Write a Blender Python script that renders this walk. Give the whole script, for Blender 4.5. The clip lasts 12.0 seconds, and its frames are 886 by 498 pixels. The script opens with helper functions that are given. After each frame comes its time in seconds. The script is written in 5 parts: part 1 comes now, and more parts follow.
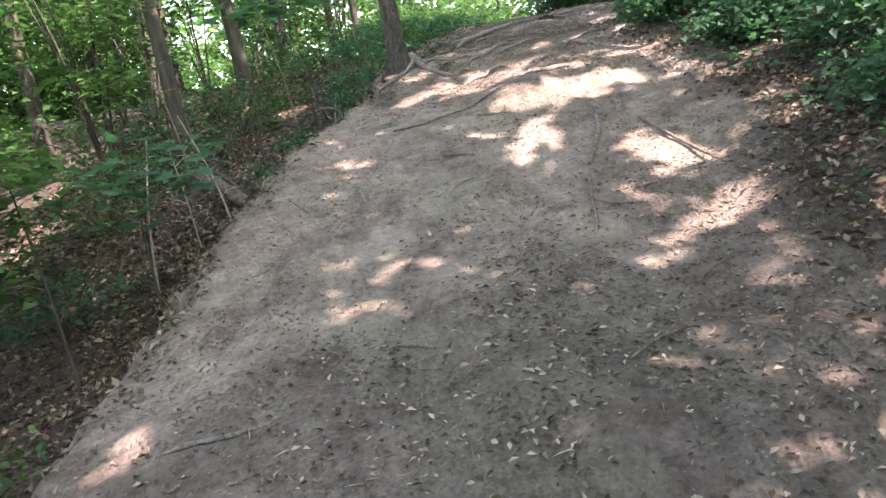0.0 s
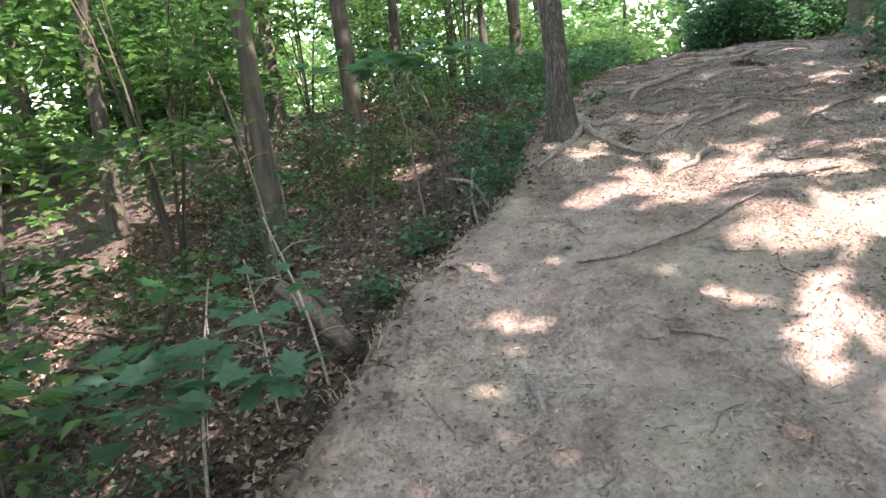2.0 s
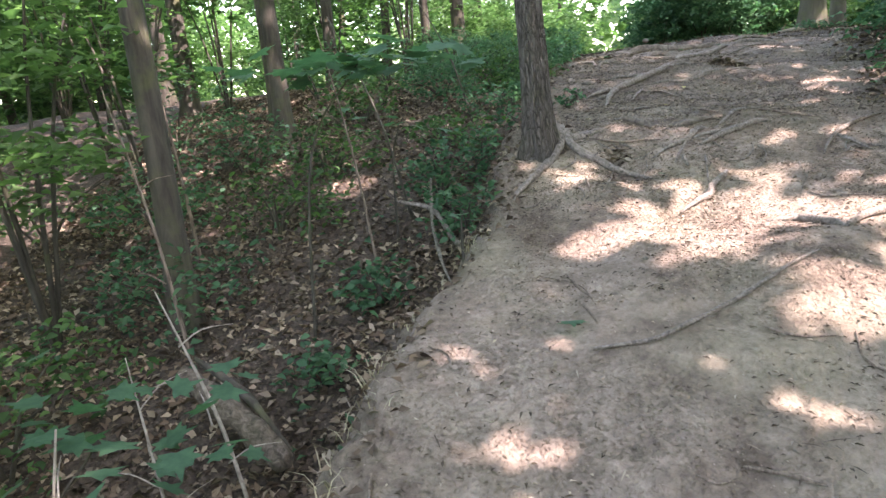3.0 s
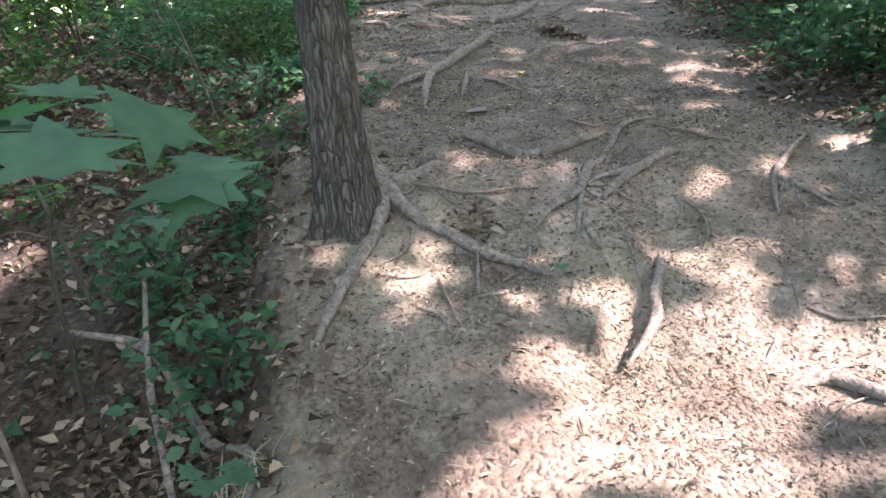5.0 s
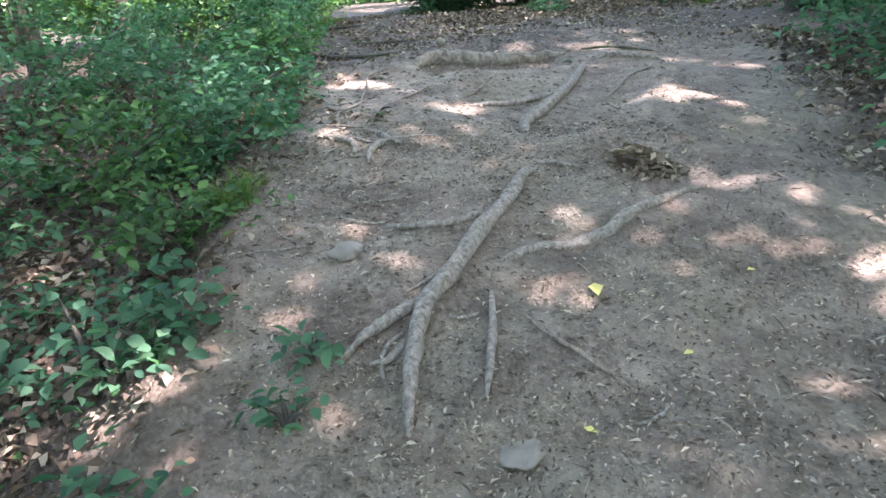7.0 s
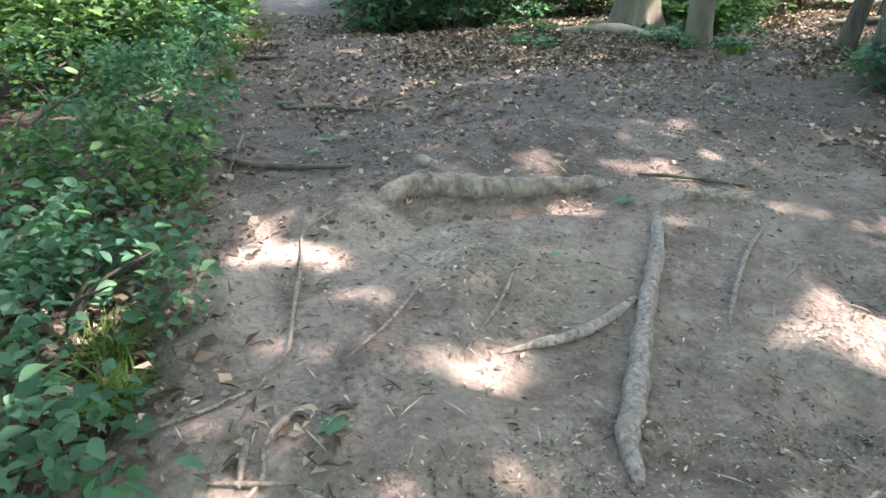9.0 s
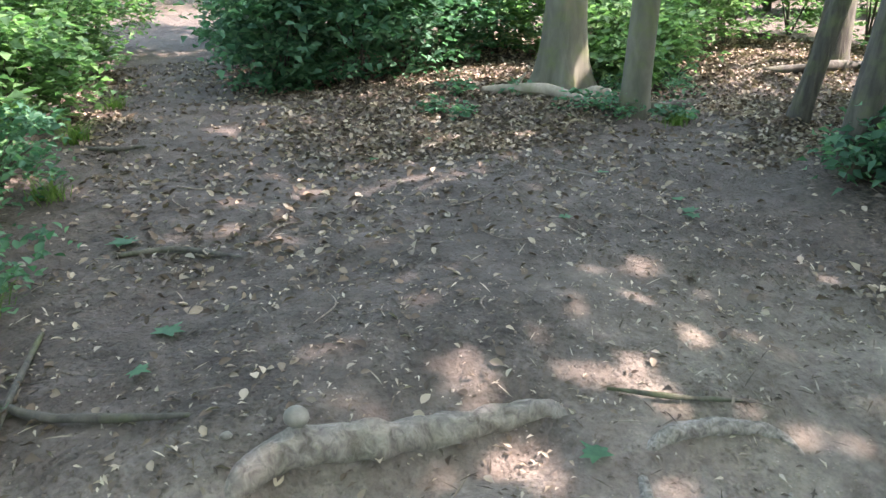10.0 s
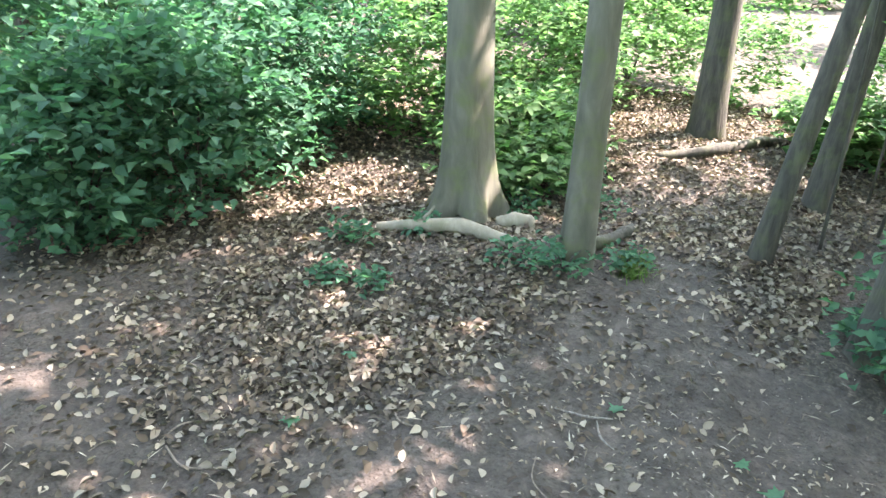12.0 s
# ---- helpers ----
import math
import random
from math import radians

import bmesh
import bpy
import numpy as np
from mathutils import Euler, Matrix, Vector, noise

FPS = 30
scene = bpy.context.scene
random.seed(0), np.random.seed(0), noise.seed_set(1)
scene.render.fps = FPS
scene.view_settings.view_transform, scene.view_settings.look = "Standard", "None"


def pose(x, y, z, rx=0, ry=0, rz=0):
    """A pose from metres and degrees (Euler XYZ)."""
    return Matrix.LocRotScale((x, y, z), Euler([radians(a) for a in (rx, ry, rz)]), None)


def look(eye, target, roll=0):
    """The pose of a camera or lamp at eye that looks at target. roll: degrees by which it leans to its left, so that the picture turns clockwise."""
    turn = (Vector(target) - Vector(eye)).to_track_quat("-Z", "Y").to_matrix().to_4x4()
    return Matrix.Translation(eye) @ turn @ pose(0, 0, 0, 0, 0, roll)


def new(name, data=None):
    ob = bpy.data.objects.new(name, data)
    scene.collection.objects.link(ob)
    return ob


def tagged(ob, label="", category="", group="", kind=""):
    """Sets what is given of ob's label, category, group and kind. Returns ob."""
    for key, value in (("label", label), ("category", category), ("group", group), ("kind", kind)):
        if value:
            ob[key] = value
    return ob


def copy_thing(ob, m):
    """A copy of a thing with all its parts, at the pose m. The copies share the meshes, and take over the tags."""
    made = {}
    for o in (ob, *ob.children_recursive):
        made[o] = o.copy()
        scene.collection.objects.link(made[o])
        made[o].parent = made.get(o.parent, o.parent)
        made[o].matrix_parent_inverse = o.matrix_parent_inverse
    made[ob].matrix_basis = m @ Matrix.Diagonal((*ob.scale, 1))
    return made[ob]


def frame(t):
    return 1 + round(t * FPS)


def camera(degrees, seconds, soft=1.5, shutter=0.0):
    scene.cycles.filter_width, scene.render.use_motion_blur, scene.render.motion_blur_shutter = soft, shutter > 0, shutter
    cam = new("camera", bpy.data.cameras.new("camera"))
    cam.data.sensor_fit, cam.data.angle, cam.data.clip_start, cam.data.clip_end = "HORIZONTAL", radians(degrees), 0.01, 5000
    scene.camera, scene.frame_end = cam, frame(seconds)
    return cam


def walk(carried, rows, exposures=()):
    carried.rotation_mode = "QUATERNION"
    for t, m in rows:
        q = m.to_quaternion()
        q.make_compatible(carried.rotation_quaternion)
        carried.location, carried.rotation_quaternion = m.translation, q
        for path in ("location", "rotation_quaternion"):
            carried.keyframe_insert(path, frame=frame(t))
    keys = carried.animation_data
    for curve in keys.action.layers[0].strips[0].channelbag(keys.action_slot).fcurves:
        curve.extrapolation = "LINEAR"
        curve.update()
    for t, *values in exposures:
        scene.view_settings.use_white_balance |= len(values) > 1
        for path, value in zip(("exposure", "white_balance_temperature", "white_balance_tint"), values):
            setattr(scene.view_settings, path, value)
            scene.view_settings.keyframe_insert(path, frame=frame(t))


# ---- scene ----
cam = camera(66.0, 12.0)
PATH = [
    (0, (0.011, -1.559, 1.778), (-0.034, 0.411, 1.433), -11.2),
    (0.5, (-0.117, -1.013, 2.017), (-0.176, 0.958, 1.681), -10.4),
    (1, (-0.227, -0.449, 2.219), (-0.334, 1.523, 1.901), -9.3),
    (1.5, (-0.405, -0.022, 2.390), (-0.591, 1.947, 2.094), -8.3),
    (2, (-0.511, 0.448, 2.544), (-0.794, 2.404, 2.236), -7.1),
    (2.5, (-0.621, 0.932, 2.635), (-0.826, 2.894, 2.306), -6.2),
    (3, (-0.787, 1.504, 2.819), (-0.862, 3.462, 2.421), -6.1),
    (3.5, (-0.795, 2.089, 2.968), (-0.687, 4.031, 2.499), -5.9),
    (3.7, (-0.795, 2.320, 3.003), (-0.612, 4.251, 2.513), -5.9),
    (5.3, (-0.547, 3.964, 3.196), (0.050, 5.751, 2.523), -4.6),
    (5.5, (-0.450, 4.189, 3.195), (0.150, 5.971, 2.516), -4.7),
    (6, (-0.290, 4.808, 3.334), (0.312, 6.582, 2.634), -4.2),
    (6.5, (-0.023, 5.293, 3.534), (0.556, 7.070, 2.821), -4.2),
    (7, (0.157, 5.898, 3.777), (0.706, 7.683, 3.060), -4.8),
    (7.2, (0.199, 6.049, 3.868), (0.760, 7.830, 3.150), -3.8),
    (8.8, (0.444, 7.720, 4.150), (1.166, 9.408, 3.356), -0.1),
    (9, (0.645, 8.007, 4.248), (1.388, 9.680, 3.443), -0.8),
    (9.5, (0.928, 8.547, 4.507), (1.701, 10.195, 3.680), -1.4),
    (10, (1.274, 9.069, 4.625), (2.217, 10.638, 3.820), -0.8),
    (10.5, (1.459, 9.601, 4.771), (2.564, 11.020, 3.897), 0.6),
    (11, (1.656, 10.126, 4.946), (2.869, 11.436, 4.044), 1.8),
    (11.5, (1.616, 10.579, 5.171), (2.869, 11.858, 4.280), 2.1),
    (12, (1.721, 10.973, 5.350), (3.104, 12.144, 4.503), 0.8),
]
walk(cam, [(t, look(eye, target, roll)) for t, eye, target, roll in PATH], [(0, 3.55, 9400, 20), (3, 3.6, 9300, 20), (5.5, 3.5, 8700, 18), (7, 4.02, 8200, 14), (9.5, 4.0, 9000, 12), (10.5, 4.1, 9000, 9), (11.2, 4.4, 8900, 8), (12, 4.55, 8900, 8)])

# ---- world, sun, exposure ----
SUN_FROM = Vector((0.50, -0.36, 0.79)).normalized()
world = bpy.data.worlds.new("sky")
scene.world = world
world.use_nodes = True
wn = world.node_tree.nodes
sky = wn.new("ShaderNodeTexSky")
sky.sky_type = "NISHITA"
sky.sun_disc = False
sky.sun_elevation = math.asin(SUN_FROM.z)
sky.sun_rotation = math.atan2(SUN_FROM.x, SUN_FROM.y)
wn["Background"].inputs["Strength"].default_value = 0.14
world.node_tree.links.new(sky.outputs[0], wn["Background"].inputs["Color"])
sun = new("sun", bpy.data.lights.new("sun", "SUN"))
sun.data.energy, sun.data.angle, sun.data.color = 2.0, radians(0.55), (1.0, 0.945, 1.17)
sun.matrix_world = look(SUN_FROM * 30, (0, 0, 0))

# ---- materials ----


def mat(name, rough=0.8):
    m = bpy.data.materials.new(name)
    m.use_nodes = True
    nt = m.node_tree
    b = nt.nodes["Principled BSDF"]
    b.inputs["Roughness"].default_value = rough
    return m, nt, b


def node(nt, kind, **inputs):
    n = nt.nodes.new(kind)
    for key, value in inputs.items():
        n.inputs[key.replace("_", " ")].default_value = value
    return n


def noise_tex(nt, scale, detail=6.0, rough=0.6, coords="Object"):
    tc = nt.nodes.new("ShaderNodeTexCoord")
    n = node(nt, "ShaderNodeTexNoise", Scale=scale, Detail=detail, Roughness=rough)
    nt.links.new(tc.outputs[coords], n.inputs["Vector"])
    return n


def ramp(nt, source, stops):
    r = nt.nodes.new("ShaderNodeValToRGB")
    e = r.color_ramp.elements
    while len(e) < len(stops):
        e.new(0.5)
    for el, (at, col) in zip(e, stops):
        el.position, el.color = at, (*col, 1)
    nt.links.new(source, r.inputs[0])
    return r.outputs[0]


def mixed(nt, fac, a, b, mode="MIX"):
    m = nt.nodes.new("ShaderNodeMix")
    m.data_type, m.blend_type = "RGBA", mode
    for sock, v in ((m.inputs[0], fac), (m.inputs[6], a), (m.inputs[7], b)):
        if isinstance(v, (int, float)):
            sock.default_value = v
        elif isinstance(v, tuple):
            sock.default_value = (*v, 1)
        else:
            nt.links.new(v, sock)
    return m.outputs[2]


def bump(nt, b, source, strength, distance):
    n = node(nt, "ShaderNodeBump", Strength=strength, Distance=distance)
    nt.links.new(source, n.inputs["Height"])
    nt.links.new(n.outputs[0], b.inputs["Normal"])
    return n


def attribute(nt, name):
    a = nt.nodes.new("ShaderNodeAttribute")
    a.attribute_name = name
    return a.outputs["Fac"]


def soil_material():
    m, nt, b = mat("soil", 0.92)
    big, mid, fine = noise_tex(nt, 1.1, 6), noise_tex(nt, 7.0, 10, 0.68), noise_tex(nt, 34.0, 8, 0.72)
    clay = ramp(nt, mid.outputs[0], [(0.30, (0.150, 0.121, 0.099)), (0.46, (0.228, 0.188, 0.158)), (0.58, (0.282, 0.238, 0.203)), (0.74, (0.39, 0.337, 0.29))])
    green = ramp(nt, big.outputs[0], [(0.44, (0, 0, 0)), (0.66, (0.5, 0.5, 0.5))])
    clay = mixed(nt, green, clay, (0.165, 0.165, 0.115))
    grit = ramp(nt, fine.outputs[0], [(0.36, (0.80, 0.79, 0.78)), (0.49, (0.99, 0.99, 0.99)), (0.63, (1.14, 1.13, 1.12))])
    clay = mixed(nt, 1.0, clay, grit, "MULTIPLY")
    clay = mixed(nt, 1.0, clay, ramp(nt, noise_tex(nt, 2.2, 9, 0.7).outputs[0], [(0.36, (0.58, 0.55, 0.52)), (0.50, (0.95, 0.94, 0.92)), (0.64, (1.20, 1.18, 1.15))]), "MULTIPLY")
    # dark soil, its colour deepened further to stand in for the shrubs' shade
    humus = ramp(nt, mid.outputs[0], [(0.30, (0.020, 0.015, 0.013)), (0.55, (0.046, 0.036, 0.031)), (0.75, (0.095, 0.077, 0.067))])
    humus = mixed(nt, 1.0, humus, grit, "MULTIPLY")
    col = mixed(nt, attribute(nt, "humus"), clay, humus)
    mould = ramp(nt, fine.outputs[0], [(0.36, (0.020, 0.015, 0.012)), (0.50, (0.048, 0.036, 0.028)), (0.66, (0.12, 0.096, 0.078))])
    col = mixed(nt, attribute(nt, "litter"), col, mould)
    v = node(nt, "ShaderNodeTexVoronoi", Scale=38.0, Randomness=1.0)
    tc = nt.nodes.new("ShaderNodeTexCoord")
    nt.links.new(tc.outputs["Object"], v.inputs["Vector"])
    chips = ramp(nt, v.outputs["Distance"], [(0.10, (1, 1, 1)), (0.17, (0, 0, 0))])
    sparse = ramp(nt, noise_tex(nt, 4.0, 4).outputs[0], [(0.50, (0, 0, 0)), (0.66, (0.7, 0.7, 0.7))])
    col = mixed(nt, mixed(nt, 1.0, chips, sparse, "MULTIPLY"), col, (0.36, 0.30, 0.25))
    v2 = node(nt, "ShaderNodeTexVoronoi", Scale=52.0, Randomness=1.0)
    mp = nt.nodes.new("ShaderNodeMapping")
    mp.inputs["Scale"].default_value = (1.0, 0.45, 0.7)
    mp.inputs["Rotation"].default_value = (0.3, 0.2, 0.7)
    nt.links.new(tc.outputs["Object"], mp.inputs[0])
    nt.links.new(mp.outputs[0], v2.inputs["Vector"])
    specks = ramp(nt, v2.outputs["Distance"], [(0.09, (0.5, 0.5, 0.5)), (0.15, (0, 0, 0))])
    sparse2 = ramp(nt, noise_tex(nt, 3.1, 5).outputs[0], [(0.46, (0.05, 0.05, 0.05)), (0.64, (1, 1, 1))])
    col = mixed(nt, mixed(nt, 1.0, specks, sparse2, "MULTIPLY"), col, (0.055, 0.042, 0.033))
    nt.links.new(col, b.inputs["Base Color"])
    cr = node(nt, "ShaderNodeTexVoronoi", Scale=46.0, Randomness=1.0)
    wv = nt.nodes.new("ShaderNodeVectorMath")
    wv.operation = "MULTIPLY_ADD"
    nt.links.new(fine.outputs["Color"], wv.inputs[0])
    wv.inputs[1].default_value = (0.03, 0.03, 0.03)
    nt.links.new(tc.outputs["Object"], wv.inputs[2])
    nt.links.new(wv.outputs[0], cr.inputs["Vector"])
    lump = ramp(nt, cr.outputs["Distance"], [(0.0, (1, 1, 1)), (0.55, (0, 0, 0))])
    where = ramp(nt, noise_tex(nt, 2.6, 5).outputs[0], [(0.38, (0.15, 0.15, 0.15)), (0.62, (1, 1, 1))])
    h = mixed(nt, 0.30, noise_tex(nt, 9.0, 5, 0.5).outputs[0], mixed(nt, 0.6, fine.outputs[0], mixed(nt, 1.0, lump, where, "MULTIPLY")))
    bump(nt, b, h, 1.0, 0.075)
    return m


def bark_material(name, dark, pale, moss=0.0, scale=1.0, depth=0.02, stretch=4.0):
    m, nt, b = mat(name, 0.9)
    tc = nt.nodes.new("ShaderNodeTexCoord")
    mp = nt.nodes.new("ShaderNodeMapping")
    mp.inputs["Scale"].default_value = (22 * scale, 22 * scale, stretch * scale)
    nt.links.new(tc.outputs["Object"], mp.inputs[0])
    n = node(nt, "ShaderNodeTexNoise", Scale=1.0, Detail=8.0, Roughness=0.62, Distortion=0.6)
    nt.links.new(mp.outputs[0], n.inputs["Vector"])
    col = ramp(nt, n.outputs[0], [(0.32, dark), (0.52, tuple((p + q) / 2 for p, q in zip(dark, pale))), (0.70, pale)])
    if moss:
        f = ramp(nt, noise_tex(nt, 5.0, 6).outputs[0], [(0.50, (0, 0, 0)), (0.68, (moss, moss, moss))])
        col = mixed(nt, f, col, (0.085, 0.105, 0.035))
    nt.links.new(col, b.inputs["Base Color"])
    bump(nt, b, n.outputs[0], 0.8, depth)
    return m


def leaf_material(name, dark, mid, light, glow=0.45, rough=0.62):
    m, nt, b = mat(name, rough)
    b.inputs["Specular IOR Level"].default_value = 0.3
    g = nt.nodes.new("ShaderNodeNewGeometry")
    col = ramp(nt, g.outputs["Random Per Island"], [(0.0, dark), (0.55, mid), (1.0, light)])
    n = noise_tex(nt, 3.0, 3)
    col = mixed(nt, 1.0, col, ramp(nt, n.outputs[0], [(0.3, (0.65, 0.70, 0.70)), (0.7, (1.2, 1.15, 1.0))]), "MULTIPLY")
    nt.links.new(col, b.inputs["Base Color"])
    t = nt.nodes.new("ShaderNodeBsdfTranslucent")
    nt.links.new(mixed(nt, 1.0, col, (1.0, 1.3, 0.85), "MULTIPLY"), t.inputs["Color"])
    mix = nt.nodes.new("ShaderNodeMixShader")
    mix.inputs[0].default_value = glow
    nt.links.new(b.outputs[0], mix.inputs[1])
    nt.links.new(t.outputs[0], mix.inputs[2])
    nt.links.new(mix.outputs[0], nt.nodes["Material Output"].inputs["Surface"])
    return m


SOIL = soil_material()
BARK_MAIN = bark_material("furrowed_bark", (0.070, 0.063, 0.056), (0.19, 0.174, 0.155), 0.25, 1.0, 0.012)


def furrow(m):
    """Deep upright furrows, netted, in a bark."""
    nt = m.node_tree
    p = nt.nodes["Principled BSDF"]
    tc = nt.nodes.new("ShaderNodeTexCoord")
    warp = node(nt, "ShaderNodeTexNoise", Scale=13.0, Detail=5.0)
    nt.links.new(tc.outputs["Object"], warp.inputs["Vector"])
    add = nt.nodes.new("ShaderNodeVectorMath")
    add.operation = "MULTIPLY_ADD"
    nt.links.new(warp.outputs["Color"], add.inputs[0])
    add.inputs[1].default_value = (0.036, 0.036, 0.085)
    nt.links.new(tc.outputs["Object"], add.inputs[2])
    mp = nt.nodes.new("ShaderNodeMapping")
    mp.inputs["Scale"].default_value = (58, 58, 8)
    nt.links.new(add.outputs[0], mp.inputs[0])
    v = nt.nodes.new("ShaderNodeTexVoronoi")
    v.feature = "DISTANCE_TO_EDGE"
    v.inputs["Scale"].default_value = 1.0
    nt.links.new(mp.outputs[0], v.inputs["Vector"])
    deep = ramp(nt, v.outputs["Distance"], [(0.0, (0.42, 0.41, 0.40)), (0.16, (0.85, 0.85, 0.85)), (0.40, (1.05, 1.05, 1.05))])
    old = p.inputs["Base Color"].links[0].from_socket
    nt.links.new(mixed(nt, 1.0, old, deep, "MULTIPLY"), p.inputs["Base Color"])
    n = node(nt, "ShaderNodeBump", Strength=1.0, Distance=0.03)
    nt.links.new(deep, n.inputs["Height"])
    nt.links.new(p.inputs["Normal"].links[0].from_socket, n.inputs["Normal"])
    nt.links.new(n.outputs[0], p.inputs["Normal"])


furrow(BARK_MAIN)
BARK_SMOOTH = bark_material("smooth_grey_bark", (0.056, 0.055, 0.040), (0.118, 0.113, 0.086), 0.6, 0.4, 0.008, 6.0)
BARK_DARK = bark_material("dark_bark", (0.022, 0.021, 0.017), (0.080, 0.074, 0.060), 0.5, 1.0, 0.015)
ROOT = bark_material("root_bark", (0.070, 0.061, 0.052), (0.285, 0.258, 0.226), 0.0, 2.4, 0.014, 18.0)
DEAD = bark_material("dead_wood", (0.060, 0.046, 0.036), (0.25, 0.205, 0.165), 0.0, 2.2, 0.005)
MOSSY = bark_material("mossy_wood", (0.065, 0.054, 0.046), (0.24, 0.21, 0.18), 0.18, 1.4, 0.02, 15.0)
ROTTEN = bark_material("rotten_wood", (0.022, 0.018, 0.014), (0.19, 0.16, 0.13), 0.15, 1.6, 0.02, 22.0)
TWIG = bark_material("weathered_twig", (0.16, 0.145, 0.125), (0.42, 0.39, 0.34), 0.0, 2.0, 0.004, 15.0)
LOGWOOD = bark_material("barkless_log", (0.15, 0.130, 0.098), (0.27, 0.24, 0.19), 0.35, 0.5, 0.004, 10.0)
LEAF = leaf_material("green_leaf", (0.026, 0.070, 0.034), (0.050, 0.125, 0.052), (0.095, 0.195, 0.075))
# the same leaf with sunlight put into its colour: lighter, yellower
LEAF_LIT = leaf_material("sun_toned_leaf", (0.052, 0.120, 0.052), (0.098, 0.200, 0.088), (0.17, 0.29, 0.145), 0.5)
# and with shade put into its colour: a bluish green
LEAF_COOL = leaf_material("shade_toned_leaf", (0.032, 0.098, 0.068), (0.056, 0.155, 0.102), (0.102, 0.22, 0.142), 0.5)
GRASS = leaf_material("grass_blade", (0.050, 0.110, 0.022), (0.085, 0.165, 0.035), (0.14, 0.22, 0.060), 0.4)
LITTER = leaf_material("dry_leaf", (0.045, 0.031, 0.025), (0.130, 0.096, 0.077), (0.36, 0.30, 0.255), 0.12, 0.7)
CHIP = leaf_material("wood_chip", (0.040, 0.031, 0.025), (0.130, 0.104, 0.085), (0.42, 0.37, 0.32), 0.0, 0.85)
CLOD = bark_material("clay_clod", (0.15, 0.122, 0.10), (0.36, 0.31, 0.27), 0.0, 1.0, 0.004, 20.0)
STRAW = leaf_material("dry_grass", (0.22, 0.19, 0.14), (0.34, 0.30, 0.23), (0.48, 0.44, 0.35), 0.2)
YELLOW = leaf_material("yellow_leaf", (0.42, 0.40, 0.14), (0.48, 0.45, 0.17), (0.52, 0.50, 0.22), 0.25)


def stone_material():
    m, nt, b = mat("pale_stone", 0.85)
    n = noise_tex(nt, 18.0, 8)
    nt.links.new(ramp(nt, n.outputs[0], [(0.3, (0.105, 0.096, 0.082)), (0.6, (0.165, 0.152, 0.130)), (0.8, (0.25, 0.232, 0.203))]), b.inputs["Base Color"])
    bump(nt, b, n.outputs[0], 0.5, 0.01)
    return m


STONE = stone_material()

# ---- mesh helpers ----


def mesh_of(name, verts, tris, material, smooth=False):
    me = bpy.data.meshes.new(name)
    v = np.asarray(verts, np.float32).reshape(-1, 3)
    f = np.asarray(tris, np.int32)
    k = f.shape[1]
    me.vertices.add(len(v))
    me.vertices.foreach_set("co", v.ravel())
    me.loops.add(f.size)
    me.loops.foreach_set("vertex_index", f.ravel())
    me.polygons.add(len(f))
    me.polygons.foreach_set("loop_start", np.arange(0, f.size, k, dtype=np.int32))
    me.update(calc_edges=True)
    me.materials.append(material)
    if smooth:
        me.polygons.foreach_set("use_smooth", np.ones(len(f), bool))
    return me


def part(name, me, parent, label=""):
    ob = new(name, me)
    ob.parent = parent
    return tagged(ob, label)


rng = np.random.default_rng(7)


def lattice(seed):
    return np.random.default_rng(seed).random((256, 256))


def vnoise(x, y, scale, seed):
    """Smooth value noise from -1 to 1."""
    g = lattice(seed)
    x, y = np.asarray(x, float) / scale + 500.3, np.asarray(y, float) / scale + 500.7
    i, j = np.floor(x).astype(int), np.floor(y).astype(int)
    u, v = x - i, y - j
    u, v = u * u * (3 - 2 * u), v * v * (3 - 2 * v)
    a, b = g[i % 256, j % 256], g[(i + 1) % 256, j % 256]
    c, d = g[i % 256, (j + 1) % 256], g[(i + 1) % 256, (j + 1) % 256]
    return 2 * ((a * (1 - u) + b * u) * (1 - v) + (c * (1 - u) + d * u) * v) - 1


# ---- the lie of the land ----
SLOPE_Y = [-30, -12, -4, -1.5, 0, 2.25, 3.5, 4.4, 5.4, 6.2, 7.2, 8.7, 10, 11, 12.5, 15, 20, 40, 400]
SLOPE_Z = [-3.0, -1.5, -0.5, 0.05, 0.35, 1.09, 1.58, 1.96, 2.25, 2.52, 2.69, 3.08, 3.2, 3.32, 3.38, 3.40, 3.35, 3.2, 3.0]
EDGE_Y = [-4, 1.1, 2.0, 2.9, 3.4, 4.0, 4.5, 4.9, 5.4, 6.0, 6.8, 7.7, 8.2, 8.6, 9.2, 9.9, 10.7, 12.5, 13.7, 16.6, 19.4, 22.4, 30]
EDGE_X = [-2.5, -1.95, -1.82, -1.66, -1.47, -1.22, -1.06, -0.9, -0.62, -0.50, -0.40, -0.2, -0.04, 0.12, 0.38, 0.58, 0.68, 1.07, 1.35, 1.98, 2.4, 3.2, 6.0]
BANK_Y = [-4, 1.5, 2.6, 3.85, 6.3, 7.3, 8.4, 9.5, 10.4, 11.2, 12.06, 13.0]
BANK_X = [1.35, 1.62, 1.8, 2.05, 2.12, 2.45, 2.98, 3.65, 4.05, 4.85, 5.6, 7.6]
# foot of the gutter: x, y, and how it slants
GUT = (0.50, 5.40, 1.06)


def step(a, b, v):
    t = np.clip((v - a) / (b - a), 0, 1)
    return t * t * (3 - 2 * t)


